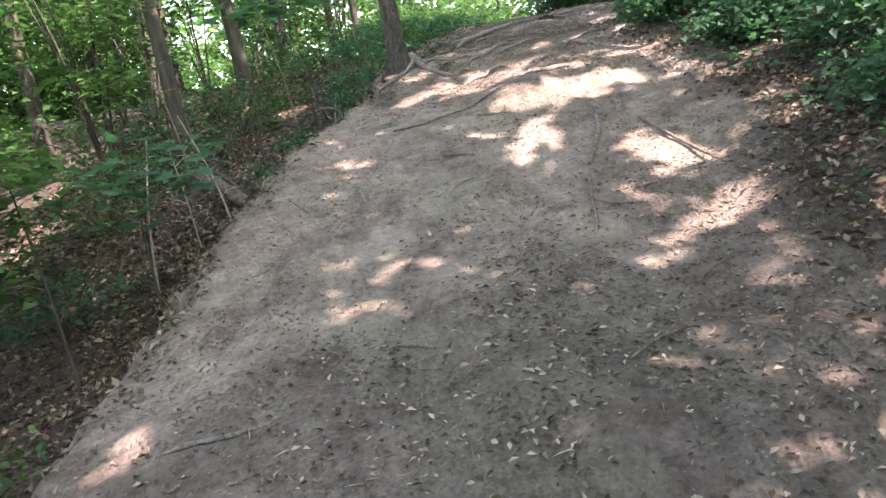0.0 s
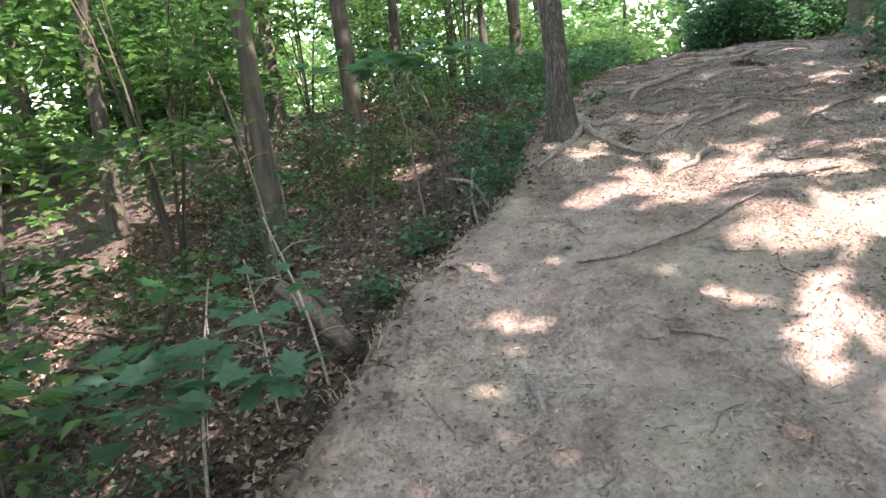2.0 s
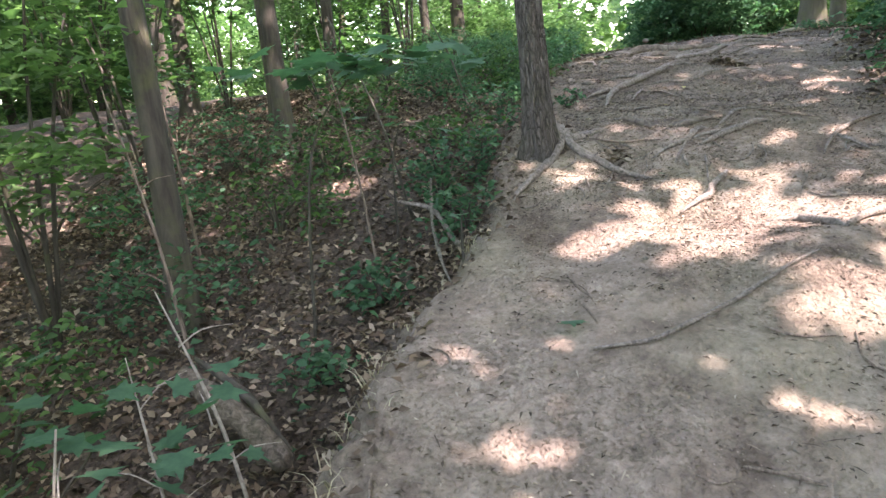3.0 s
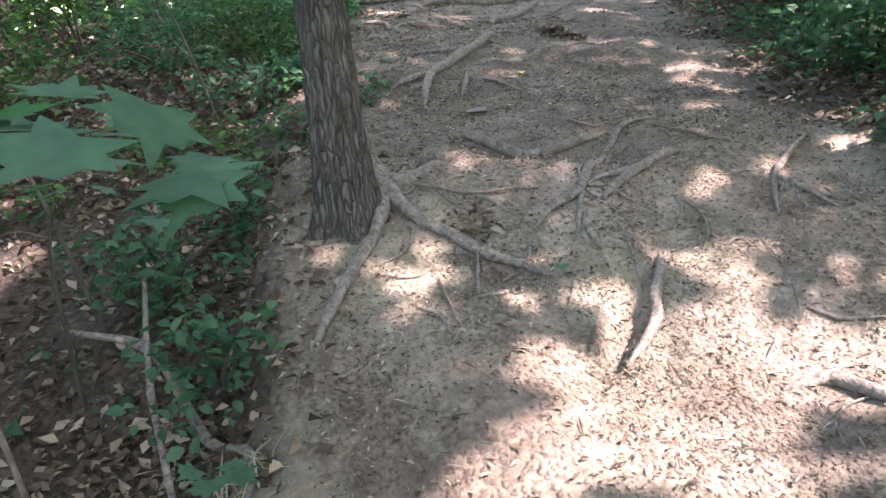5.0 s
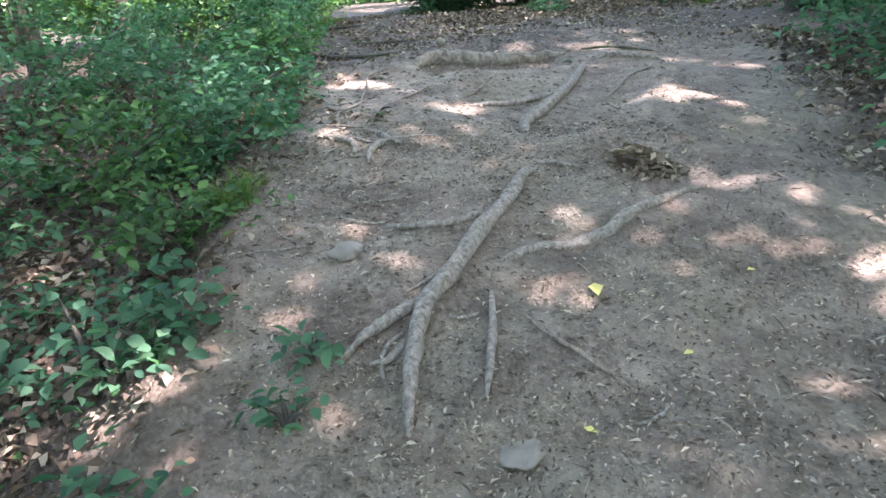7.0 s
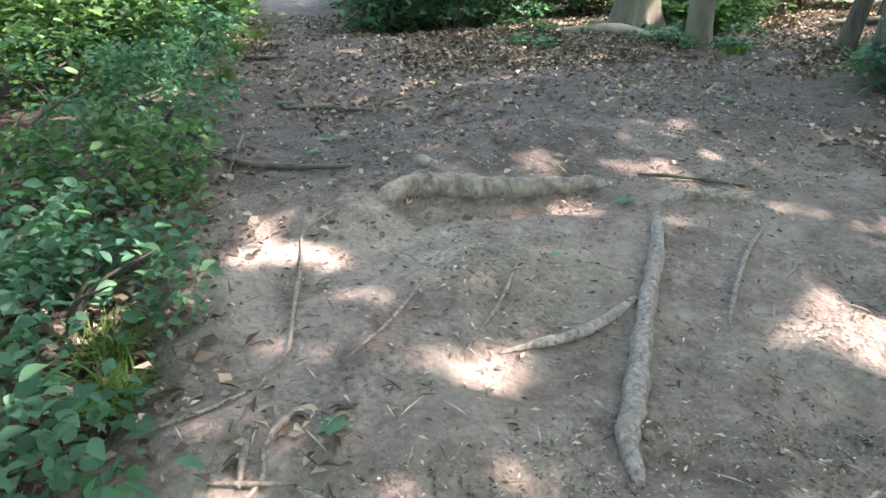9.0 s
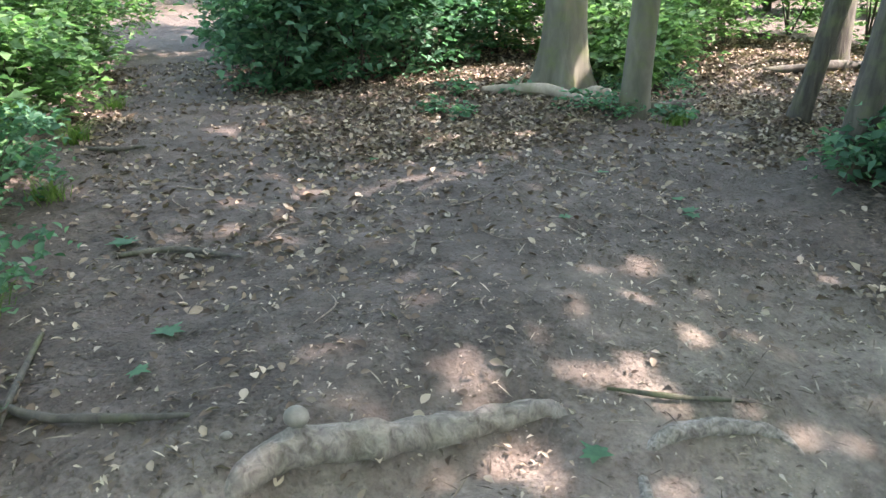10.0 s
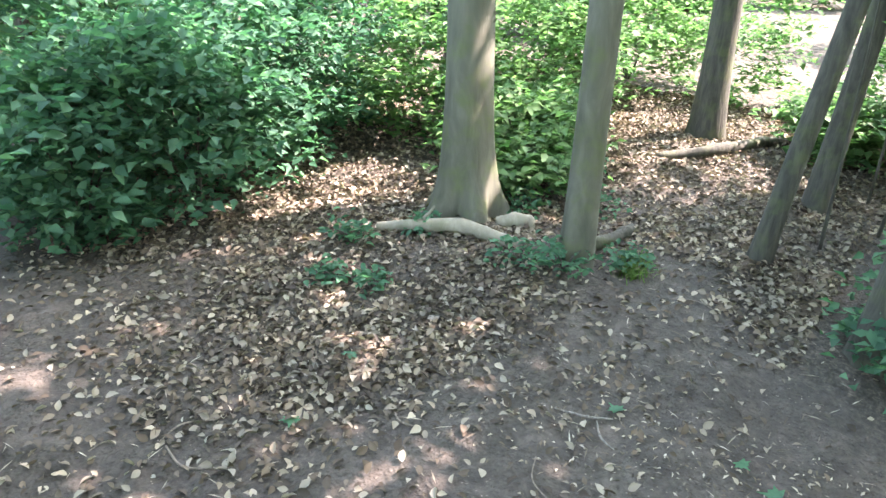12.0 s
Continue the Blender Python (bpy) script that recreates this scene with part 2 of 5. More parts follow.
def height(x, y, rough=True):
    x, y = np.asarray(x, float), np.asarray(y, float)
    z = np.interp(y, SLOPE_Y, SLOPE_Z)
    wob = 0.13 * vnoise(x, y, 0.7, 3) + 0.09 * vnoise(x, y, 0.24, 4) + 0.05 * vnoise(x, y, 0.11, 5)
    left = np.interp(y, EDGE_Y, EDGE_X) - x + wob
    drop = np.interp(y, [-5, 2, 4.5, 5.8, 6.6, 8, 10, 13], [0.45, 0.5, 0.42, 0.45, 0.36, 0.18, 0.08, 0.0])
    z = z - drop * step(-0.12, 0.42, left) - 0.05 * np.clip(left - 0.5, 0, 4) * np.interp(y, [0, 8, 12], [1, 1, 0.2])
    right = x - np.interp(y, BANK_Y, BANK_X) + wob
    rise = np.interp(y, [-5, 6, 9, 11], [0.26, 0.22, 0.12, 0.0])
    z = z + rise * np.clip(right, 0, 3.0)
    z = z - 0.02 * np.clip(x - 9, 0, 40)
    near = step(40, 20, np.hypot(x - 1, y - 7))
    z = z + near * (0.055 * vnoise(x, y, 1.3, 11) + 0.034 * vnoise(x + 0.5 * y, y - 0.5 * x, 0.45, 12))
    # soil washed out below the roots that lie across the way
    z = z - 0.10 * np.exp(-((y - 6.52 + 0.55 * (x - 0.7)) / 0.09) ** 2) * step(0.4, 0.55, x) * step(1.15, 0.98, x)
    z = z - 0.10 * np.exp(-((y - 10.50 + 0.15 * (x - 1.6)) / 0.13) ** 2) * step(1.45, 1.65, x) * step(2.6, 2.3, x)
    # a swelling on the slope, and the hollow under the tree's roots
    z = z + 0.10 * np.exp(-((x - 0.85) / 0.5) ** 2 - ((y - 4.5) / 0.35) ** 2) - 0.12 * np.exp(-((x - 0.25) / 0.28) ** 2 - ((y - 5.85) / 0.22) ** 2)
    # gutter beside the pale root
    gut = np.hypot((x - GUT[0] - GUT[2] * (y - GUT[1])) / 0.07, (y - GUT[1]) / 0.22)
    z = z - 0.075 * np.exp(-gut ** 2)
    if rough:
        z = z + near * (0.014 * vnoise(x + 0.6 * y, y - 0.6 * x, 0.23, 13) + 0.010 * vnoise(x - 0.4 * y, y + 0.4 * x, 0.13, 15) + 0.004 * vnoise(x + 0.3 * y, y - 0.3 * x, 0.077, 14))
    return z


def at(x, y, up=0.0):
    return Vector((x, y, float(height(x, y)) + up))


def litter_mask(x, y):
    left = np.interp(y, EDGE_Y, EDGE_X) - x + 0.15 * vnoise(x, y, 0.5, 21)
    right = x - np.interp(y, BANK_Y, BANK_X) + 0.25 * vnoise(x, y, 0.5, 22)
    plain = step(12.4, 13.6, y + 0.10 * (x - 4) + 0.7 * vnoise(x, y, 0.8, 23)) * step(1.0, 2.6, x - np.interp(y, EDGE_Y, EDGE_X))
    return np.clip(0.35 * step(-0.35, 0.0, left) + 0.65 * step(0.0, 0.3, left) + step(-0.1, 0.4, right) + plain, 0, 1)


def humus_mask(x, y):
    damp = 0.5 * step(2.7, 1.3, y - 0.25 * x + 0.8 * vnoise(x, y, 0.6, 27))
    return damp + step(9.9, 11.3, y + 0.25 * (x - 2) + 0.5 * vnoise(x, y, 0.9, 24)) * 0.92 + 0.42 * step(5.9, 6.8, y + 0.4 * vnoise(x, y, 0.5, 26)) * step(11.0, 9.6, y)


def lines(stops):
    out = []
    for (a, d), (b, _) in zip(stops, stops[1:]):
        out += list(np.arange(a, b - 1e-6, d))
    return np.array(out + [stops[-1][0]])


def build_ground():
    gx = lines([(-150, 25), (-50, 8), (-18, 1.0), (-6, 0.22), (-2.3, 0.036), (4.4, 0.09), (8, 0.4), (14, 1.5), (50, 20), (150, 1)])
    gy = lines([(-100, 20), (-40, 5), (-10, 1.0), (-2, 0.15), (0.7, 0.034), (12.0, 0.06), (16, 0.25), (24, 1.5), (60, 20), (200, 1)])
    X, Y = np.meshgrid(gx, gy)
    Z = height(X, Y)
    nx = len(gx)
    i = (np.arange(len(gy) - 1)[:, None] * nx + np.arange(nx - 1)[None]).ravel()
    me = mesh_of("ground", np.stack([X, Y, Z], -1), np.stack([i, i + 1, i + nx + 1, i + nx], 1), SOIL, True)
    for name, mask in (("litter", litter_mask), ("humus", humus_mask)):
        me.attributes.new(name, "FLOAT", "POINT").data.foreach_set("value", mask(X, Y).astype(np.float32).ravel())
    return tagged(new("ground", me), "bare trodden clay slope with leaf mould beside it", "ground", kind="structure")


build_ground()

# ---- tubes: trunks, roots, sticks ----


def smooth_line(points, n):
    p = [Vector(q) for q in points]
    p = [p[0] * 2 - p[1]] + p + [p[-1] * 2 - p[-2]]
    out = []
    segs = len(p) - 3
    for k in range(n + 1):
        s = k / n * segs
        i = min(int(s), segs - 1)
        u = s - i
        a, b, c, d = p[i:i + 4]
        out.append(0.5 * ((2 * b) + (c - a) * u + (2 * a - 5 * b + 4 * c - d) * u * u + (3 * b - a - 3 * c + d) * u ** 3))
    return out


def tube(points, radii, material, rings=24, sides=10, knobs=0.08, ridges=0, name="tube", seed=0, flare=None):
    """A tapering, uneven tube along a line, closed at both ends."""
    r = np.random.default_rng(seed + 101)
    line = smooth_line(points, rings)
    rad = np.interp(np.linspace(0, 1, rings + 1), np.linspace(0, 1, len(radii)), radii)
    verts, phase = [], r.random(6) * 6.28
    ref = Vector((0.13, 0.21, 0.97)) if abs((line[-1] - line[0]).normalized().z) < 0.8 else Vector((1, 0.1, 0))
    for k, c in enumerate(line):
        t = (line[min(k + 1, rings)] - line[max(k - 1, 0)]).normalized()
        u = t.cross(ref).normalized()
        w = t.cross(u)
        for j in range(sides):
            a = 2 * math.pi * j / sides
            q = rad[k] * (1 + knobs * (math.sin(2 * a + phase[0] + k * 0.5) + 0.7 * math.sin(3 * a + phase[1] - k * 0.83) + 0.6 * math.sin(k * 0.9 + phase[2])))
            if ridges:
                q *= 1 + 0.055 * math.sin(ridges * a + 1.6 * math.sin(k * 0.45 + 3 * a)) + 0.03 * (r.random() - 0.5)
            if flare:
                q *= flare(k / rings, a)
            verts.append(c + (u * math.cos(a) + w * math.sin(a)) * q)
    faces = [(k * sides + j, k * sides + (j + 1) % sides, (k + 1) * sides + (j + 1) % sides, (k + 1) * sides + j) for k in range(rings) for j in range(sides)]
    n = len(verts)
    verts += [line[0] - (line[1] - line[0]).normalized() * rad[0] * 0.3, line[-1] + (line[-1] - line[-2]).normalized() * rad[-1] * 0.5]
    faces += [(n, (j + 1) % sides, j, n) for j in range(sides)] + [(n + 1, rings * sides + j, rings * sides + (j + 1) % sides, n + 1) for j in range(sides)]
    me = bpy.data.meshes.new(name)
    me.from_pydata([tuple(v) for v in verts], [], [tuple(dict.fromkeys(f)) for f in faces])
    me.materials.append(material)
    me.polygons.foreach_set("use_smooth", np.ones(len(me.polygons), bool))
    return me


def ground_line(plan, sink):
    return [at(x, y, sink) for x, y in plan]


def root(plan, radii, label, sink=0.0, lift=(), seed=0, material=None, group="exposed tree roots", name="root", category="root", sides=14):
    line = ground_line(plan, sink + 0.006)
    line[0].z -= 0.5 * max(radii) * (not lift)
    line[-1].z -= 0.5 * max(radii)
    for k, dz in lift:
        line[k].z += dz
    ob = new(name, tube(line, [0.82 * q for q in radii], material or ROOT, max(24, 9 * len(plan)), sides, 0.07, 5 if sides > 9 else 0, name, seed))
    return tagged(ob, label, category, group)


# ---- leaves ----


def leaf_cloud(name, pos, size, material, flat=0.5, aspect=0.6, seed=0, droop=0.15, fold=0.18, fine=False, coarse=False):
    """Many leaves in one mesh: each a pointed blade folded along its rib; a fine one has a rounder outline."""
    r = np.random.default_rng(seed + 5)
    n = len(pos)
    s = size * (0.6 + 0.8 * r.random(n))
    yaw = r.random(n) * 2 * np.pi
    nrm = np.stack([r.normal(size=n), r.normal(size=n), np.full(n, flat * 3.0)], 1)
    nrm /= np.linalg.norm(nrm, axis=1)[:, None]
    d = np.stack([np.cos(yaw), np.sin(yaw), -droop + 0.2 * r.normal(size=n)], 1)
    d -= nrm * (d * nrm).sum(1)[:, None]
    d /= np.linalg.norm(d, axis=1)[:, None]
    w = np.cross(nrm, d)
    L, W, F = (d * s[:, None]), (w * (s * aspect / 2)[:, None]), nrm * (s * fold)[:, None]
    if coarse:
        b = np.arange(n)[:, None] * 4
        t = (b[:, :, None] + np.array([(0, 3, 1), (0, 1, 2)])[None]).reshape(-1, 3)
        return mesh_of(name, np.stack([pos, pos + L - 0.5 * F, pos + 0.42 * L + W + F, pos + 0.42 * L - W + F], 1), t, material)
    rows = ((0.16, 0.62), (0.42, 1.0), (0.72, 0.66)) if fine else ((0.38, 1.0),)
    v = [pos, pos + L - 0.5 * F]
    for u, k in rows:
        v += [pos + u * L + k * (W + F), pos + u * L - k * (W - F), pos + u * L - 0.15 * u * F]
    m = len(rows)
    f = []
    for q in range(m):
        a = 2 + 3 * q
        if q == 0:
            f += [(0, a + 2, a), (0, a + 1, a + 2)]
        if q == m - 1:
            f += [(a + 2, 1, a), (a + 2, a + 1, 1)]
        else:
            f += [(a + 2, a + 3, a), (a + 2, a + 5, a + 3), (a + 2, a + 1, a + 4), (a + 2, a + 4, a + 5)]
    b = np.arange(n)[:, None] * len(v)
    t = (b[:, :, None] + np.array(f)[None]).reshape(-1, 3)
    return mesh_of(name, np.stack(v, 1), t, material)


def clump_points(n, centre, radius, clumps, spread, seed, squash=1.0, shell=0.0):
    """Leaf places gathered round twig ends inside an ellipsoid, with gaps between."""
    r = np.random.default_rng(seed + 9)
    c = r.normal(size=(clumps, 3))
    c /= np.linalg.norm(c, axis=1)[:, None]
    c *= (shell + (1 - shell) * r.random(clumps) ** 0.5)[:, None]
    c *= np.array(radius)
    p = c[r.integers(0, clumps, n)] + r.normal(size=(n, 3)) * spread * np.array([1, 1, squash])
    return p + np.array(centre)


def scatter(name, n, x0, x1, y0, y1, mask, size, material, seed, flat=1.2, aspect=0.6, up=0.006, fold=0.16, fine=False):
    r = np.random.default_rng(seed)
    x, y = x0 + (x1 - x0) * r.random(n), y0 + (y1 - y0) * r.random(n)
    keep = r.random(n) < mask(x, y)
    x, y = x[keep], y[keep]
    return leaf_cloud(name, np.stack([x, y, height(x, y) + up + 0.012 * r.random(len(x))], 1), size, material, flat, aspect, seed, 0.0, fold, fine)

# ---- trees ----
# gaps cut in the unseen crowns to lay sun patches on the ground: where, and how widely
GAPS = []
GAPS += [(-0.93, 2.89, 0.17, 0.10), (-0.57, 2.48, 0.18, 0.09), (-1.62, 1.09, 0.25, 0.18), (-1.54, 1.32, 0.14, 0.12), (-0.96, 1.66, 0.11, 0.08), (-0.22, 0.90, 0.11, 0.10), (0.47, 1.79, 0.12, 0.11), (0.77, 1.77, 0.10, 0.12), (0.20, 0.92, 0.10, 0.05), (0.68, 3.57, 0.26, 0.22), (1.15, 4.31, 0.56, 0.24), (1.10, 2.51, 0.19, 0.11), (1.49, 2.89, 0.31, 0.25), (1.37, 2.12, 0.37, 0.15), (1.58, 1.64, 0.14, 0.10), (1.68, 2.36, 0.23, 0.09), (-0.39, 1.90, 0.16, 0.07), (0.51, 5.08, 0.72, 0.50), (-0.76, 3.63, 0.27, 0.11), (-1.33, 1.75, 0.09, 0.06), (0.72, 0.97, 0.08, 0.05)]
GAPS += [(-0.90, 2.87, 0.15, 0.11), (-0.58, 3.01, 0.11, 0.06), (-0.76, 3.74, 0.25, 0.14), (0.88, 4.20, 0.32, 0.17), (0.77, 3.50, 0.19, 0.18), (-0.71, 3.24, 0.10, 0.07), (-1.77, 3.78, 0.70, 0.05)]
GAPS += [(0.75, 4.29, 0.10, 0.12), (0.42, 4.99, 0.17, 0.15), (0.84, 5.67, 0.12, 0.10), (-0.15, 5.45, 0.10, 0.07), (-0.41, 4.86, 0.14, 0.10), (-0.91, 4.12, 0.11, 0.09), (-0.19, 5.81, 0.10, 0.10)]
GAPS += [(0.46, 6.43, 0.17, 0.06), (0.40, 6.03, 0.10, 0.07), (0.44, 5.47, 0.10, 0.07), (-0.24, 5.85, 0.05, 0.07), (-0.11, 5.50, 0.08, 0.07), (-0.08, 5.81, 0.08, 0.05), (1.57, 7.87, 0.10, 0.07), (0.60, 5.46, 0.05, 0.05), (0.27, 5.33, 0.09, 0.04), (0.40, 6.15, 0.13, 0.08)]
GAPS += [(1.61, 7.86, 0.11, 0.13), (1.92, 7.81, 0.10, 0.08), (1.11, 8.15, 0.07, 0.05), (1.61, 8.12, 0.12, 0.06), (1.16, 10.57, 0.35, 0.12), (2.67, 9.05, 0.28, 0.15), (3.44, 9.49, 0.10, 0.11), (1.67, 7.10, 0.05, 0.05), (0.81, 7.40, 0.05, 0.05), (1.37, 6.85, 0.05, 0.06)]
GAPS += [(1.06, 10.63, 0.18, 0.10), (1.25, 10.75, 0.12, 0.09), (1.39, 10.41, 0.16, 0.09), (1.03, 10.32, 0.12, 0.10), (1.18, 10.17, 0.10, 0.09), (0.83, 11.12, 0.11, 0.12), (2.20, 10.62, 0.16, 0.05), (2.80, 10.57, 0.10, 0.08), (2.77, 10.40, 0.12, 0.06), (3.04, 10.29, 0.09, 0.08), (2.64, 9.29, 0.17, 0.11), (2.86, 9.36, 0.10, 0.07), (3.24, 9.83, 0.09, 0.05), (1.54, 9.41, 0.05, 0.05), (1.72, 10.69, 0.08, 0.05), (2.65, 10.20, 0.07, 0.05)]
GAPS += [(1.87, 12.40, 0.12, 0.08), (2.28, 10.95, 0.05, 0.05), (2.47, 10.67, 0.10, 0.05), (2.83, 10.56, 0.09, 0.07), (3.03, 10.31, 0.07, 0.06), (2.58, 14.12, 0.21, 0.06), (4.22, 12.97, 0.15, 0.05), (2.18, 13.36, 0.06, 0.05)]
GAPS += [(4.14, 12.83, 0.18, 0.08), (2.50, 14.22, 0.23, 0.12), (5.12, 14.89, 0.32, 0.10), (3.10, 14.00, 0.05, 0.05)]
GAPS += [(-4.48, 6.89, 0.36, 0.35), (-4.68, 5.71, 0.33, 0.33), (-3.73, 5.10, 0.15, 0.11), (-3.76, 4.78, 0.32, 0.28), (-1.58, 6.86, 0.34, 0.18), (-2.53, 3.58, 0.18, 0.12), (-4.24, 6.03, 0.35, 0.19), (-3.75, 4.36, 0.22, 0.27), (-2.76, 3.32, 0.14, 0.08), (-3.20, 6.48, 0.16, 0.10), (-1.63, 7.10, 0.14, 0.08), (-3.04, 8.09, 0.24, 0.13), (-1.18, 9.68, 0.14, 0.11), (-0.70, 8.81, 0.11, 0.12)]


def shaded(p, spots=False):
    """Which of the leaf places stand clear of the gaps, along the sun's way to the ground."""
    k = (p[:, 2] - height(p[:, 0], p[:, 1], False)) / SUN_FROM.z
    for _ in range(2):
        gx, gy = p[:, 0] - SUN_FROM.x * k, p[:, 1] - SUN_FROM.y * k
        k = (p[:, 2] - height(gx, gy, False)) / SUN_FROM.z
    gx, gy = p[:, 0] - SUN_FROM.x * k, p[:, 1] - SUN_FROM.y * k
    ok = np.ones(len(p), bool)
    wob = 0.10 * vnoise(gx, gy, 0.35, 31) + 0.05 * vnoise(gx, gy, 0.12, 32)
    for x, y, a, b in GAPS:
        ok &= np.hypot((gx - x) / (a + 0.06), (gy - y) / (b + 0.05)) + wob / (min(a, b) + 0.08) > 1.0
    return (ok, gx, gy) if spots else ok


CROWN_SPOTS = []


def tree(x, y, r, tall, label, bark=None, lean=(0, 0), bend=0.0, sides=12, ridges=0, seed=0, flare=1.6, limbs=4, group="woodland trees", rings=36):
    """A trunk with its root flare and limbs; its crown is hung on later."""
    ob = tagged(new("tree"), label, "tree", group)
    ob.location = (x, y, float(height(x, y)) - 0.30)
    rr = np.random.default_rng(seed + 77)
    pts = []
    for k in range(7):
        s = k / 6
        pts.append(Vector((lean[0] * tall * s + bend * math.sin(s * 3.1), lean[1] * tall * s + bend * 0.6 * math.sin(s * 5), tall * s)))
    toes = rr.random() * 6.28

    def foot(s, a):
        h = max(0.0, s * tall - 0.30)
        return 1 + (flare - 1) * math.exp(-h / (2.2 * r + 0.05)) * (0.75 + (0.3 + 2 * r) * math.sin(5 * a + toes) * math.exp(-h / (1.5 * r)))

    # rings gather near the foot
    line = smooth_line(pts, 60)
    pick = []
    for k in range(rings + 1):
        s = 60 * (0.25 * k / rings + 0.75 * (k / rings) ** 2.5)
        a = min(int(s), 59)
        pick.append(line[a].lerp(line[a + 1], s - a))
    rad = [r * (1 - 0.75 * (q.z / tall)) for q in pick]
    verts, n = [], rings + 1
    ph = rr.random(4) * 6.28
    for k, c in enumerate(pick):
        for j in range(sides):
            a = 2 * math.pi * j / sides
            q = rad[k] * (1 + 0.05 * math.sin(2 * a + ph[0] + c.z) + 0.04 * math.sin(3 * a + ph[1] - 1.7 * c.z)) * foot(c.z / tall, a)
            if ridges:
                q *= 1 + 0.06 * math.sin(ridges * a + 1.5 * math.sin(9 * c.z + 2 * a)) + 0.05 * (rr.random() - 0.5)
            verts.append((c.x + q * math.cos(a), c.y + q * math.sin(a), c.z))
    i = (np.arange(n - 1)[:, None] * sides + np.arange(sides)[None])
    j = (np.arange(n - 1)[:, None] * sides + (np.arange(sides)[None] + 1) % sides)
    trunk = part("trunk", mesh_of("trunk", verts, np.stack([i.ravel(), j.ravel(), j.ravel() + sides, i.ravel() + sides], 1), bark or BARK_DARK, True), ob)
    top = pts[-1]
    for k in range(limbs):
        s = 0.45 + 0.5 * k / max(1, limbs)
        b = pts[0].lerp(pts[-1], s)
        a = k * 2.4 + seed
        out = tall * (0.16 + 0.08 * rr.random())
        e = b + Vector((math.cos(a) * out, math.sin(a) * out, out * 0.7))
        m = b.lerp(e, 0.5) + Vector((0, 0, -0.08 * out))
        part("limb", tube([b, m, e], [r * 0.4, r * 0.25, r * 0.08], bark or BARK_DARK, 8, 6, 0.05, 0, "limb", seed + k), trunk)
    CROWN_SPOTS.append((ob, ob.location + top))
    return ob


tree(-0.24, 6.15, 0.092, 9.0, "young tree with furrowed grey bark and bared roots", BARK_MAIN, (-0.012, 0.012), 0.02, 40, 13, 1, 1.75, 5, rings=90)
tree(5.52, 13.98, 0.175, 12.0, "thick smooth grey trunk behind a fallen log", BARK_SMOOTH, (0.01, 0.0), 0.04, 40, 0, 2, 1.9, 5, rings=60)
tree(5.38, 12.93, 0.112, 11.0, "straight grey-brown trunk beside a mossy foot", BARK_SMOOTH, (0.012, -0.012), 0.03, 20, 0, 3, 1.3, 5, rings=50)
tree(6.08, 12.03, 0.072, 8.0, "slim trunk leaning over the side path", BARK_DARK, (0.10, -0.12), 0.05, 14, 0, 4, 1.35, 4)
tree(5.42, 11.22, 0.095, 8.0, "slim dark trunk rising from low shrubs", BARK_DARK, (0.03, -0.05), 0.04, 14, 0, 5, 1.4, 4)
tree(7.54, 12.02, 0.10, 8.0, "slim mossy trunk beside the side path", BARK_DARK, (0.05, -0.06), 0.04, 12, 0, 6, 1.4, 4)
tree(8.80, 13.40, 0.16, 11.0, "trunk with a pale upper bark beyond the path", BARK_DARK, (0.01, 0.0), 0.03, 12, 0, 7, 1.5, 4)
tree(-2.45, 5.25, 0.085, 7.5, "slim dark trunk standing in the gully", BARK_DARK, (-0.03, 0.02), 0.06, 14, 0, 8, 1.5, 4)
tree(-2.45, 8.2, 0.085, 9.0, "dark forked trunk on the wooded bank", BARK_DARK, (-0.03, 0.0), 0.08, 12, 0, 9)
tree(-2.75, 9.2, 0.085, 9.0, "dark trunk on the wooded bank", BARK_DARK, (-0.02, 0.0), 0.05, 12, 0, 10)
for k, (x, y, r) in enumerate([(-2.4, 11.0, 0.09), (-2.0, 15.0, 0.09), (-0.6, 14.2, 0.14), (0.0, 18.2, 0.10), (5.3, 17.0, 0.10), (4.6, 19.5, 0.09), (-1.1, 12.1, 0.07),
                               (9.2, 17.2, 0.12), (8.3, 19.0, 0.12), (10.4, 16.3, 0.09), (9.2, 11.0, 0.10), (3.4, 5.3, 0.10), (4.0, 7.4, 0.09), (-4.5, 6.5, 0.09), (-4.2, 10.5, 0.11), (-5.2, 3.5, 0.10),
                               (-6.5, 8.0, 0.12), (-5.5, 13.0, 0.12), (5.4, 3.0, 0.13), (6.6, 6.6, 0.12), (7.6, 9.0, 0.14), (3.9, -0.4, 0.12), (6.8, 0.2, 0.12), (9.5, 4.0, 0.14), (4.6, -3.6, 0.12), (8.0, -3.0, 0.12), (0.6, -6.2, 0.12), (-3.6, -2.0, 0.10), (11.6, 8.0, 0.13)]):
    tree(x, y, r, 8.0 + 3.0 * ((k * 37) % 10) / 10, "dark slender woodland tree in leaf", BARK_DARK, (0.03 * math.sin(k * 1.7), 0.03 * math.cos(k * 2.3)), 0.06, 10, 0, 20 + k, 1.4, 3, rings=20)


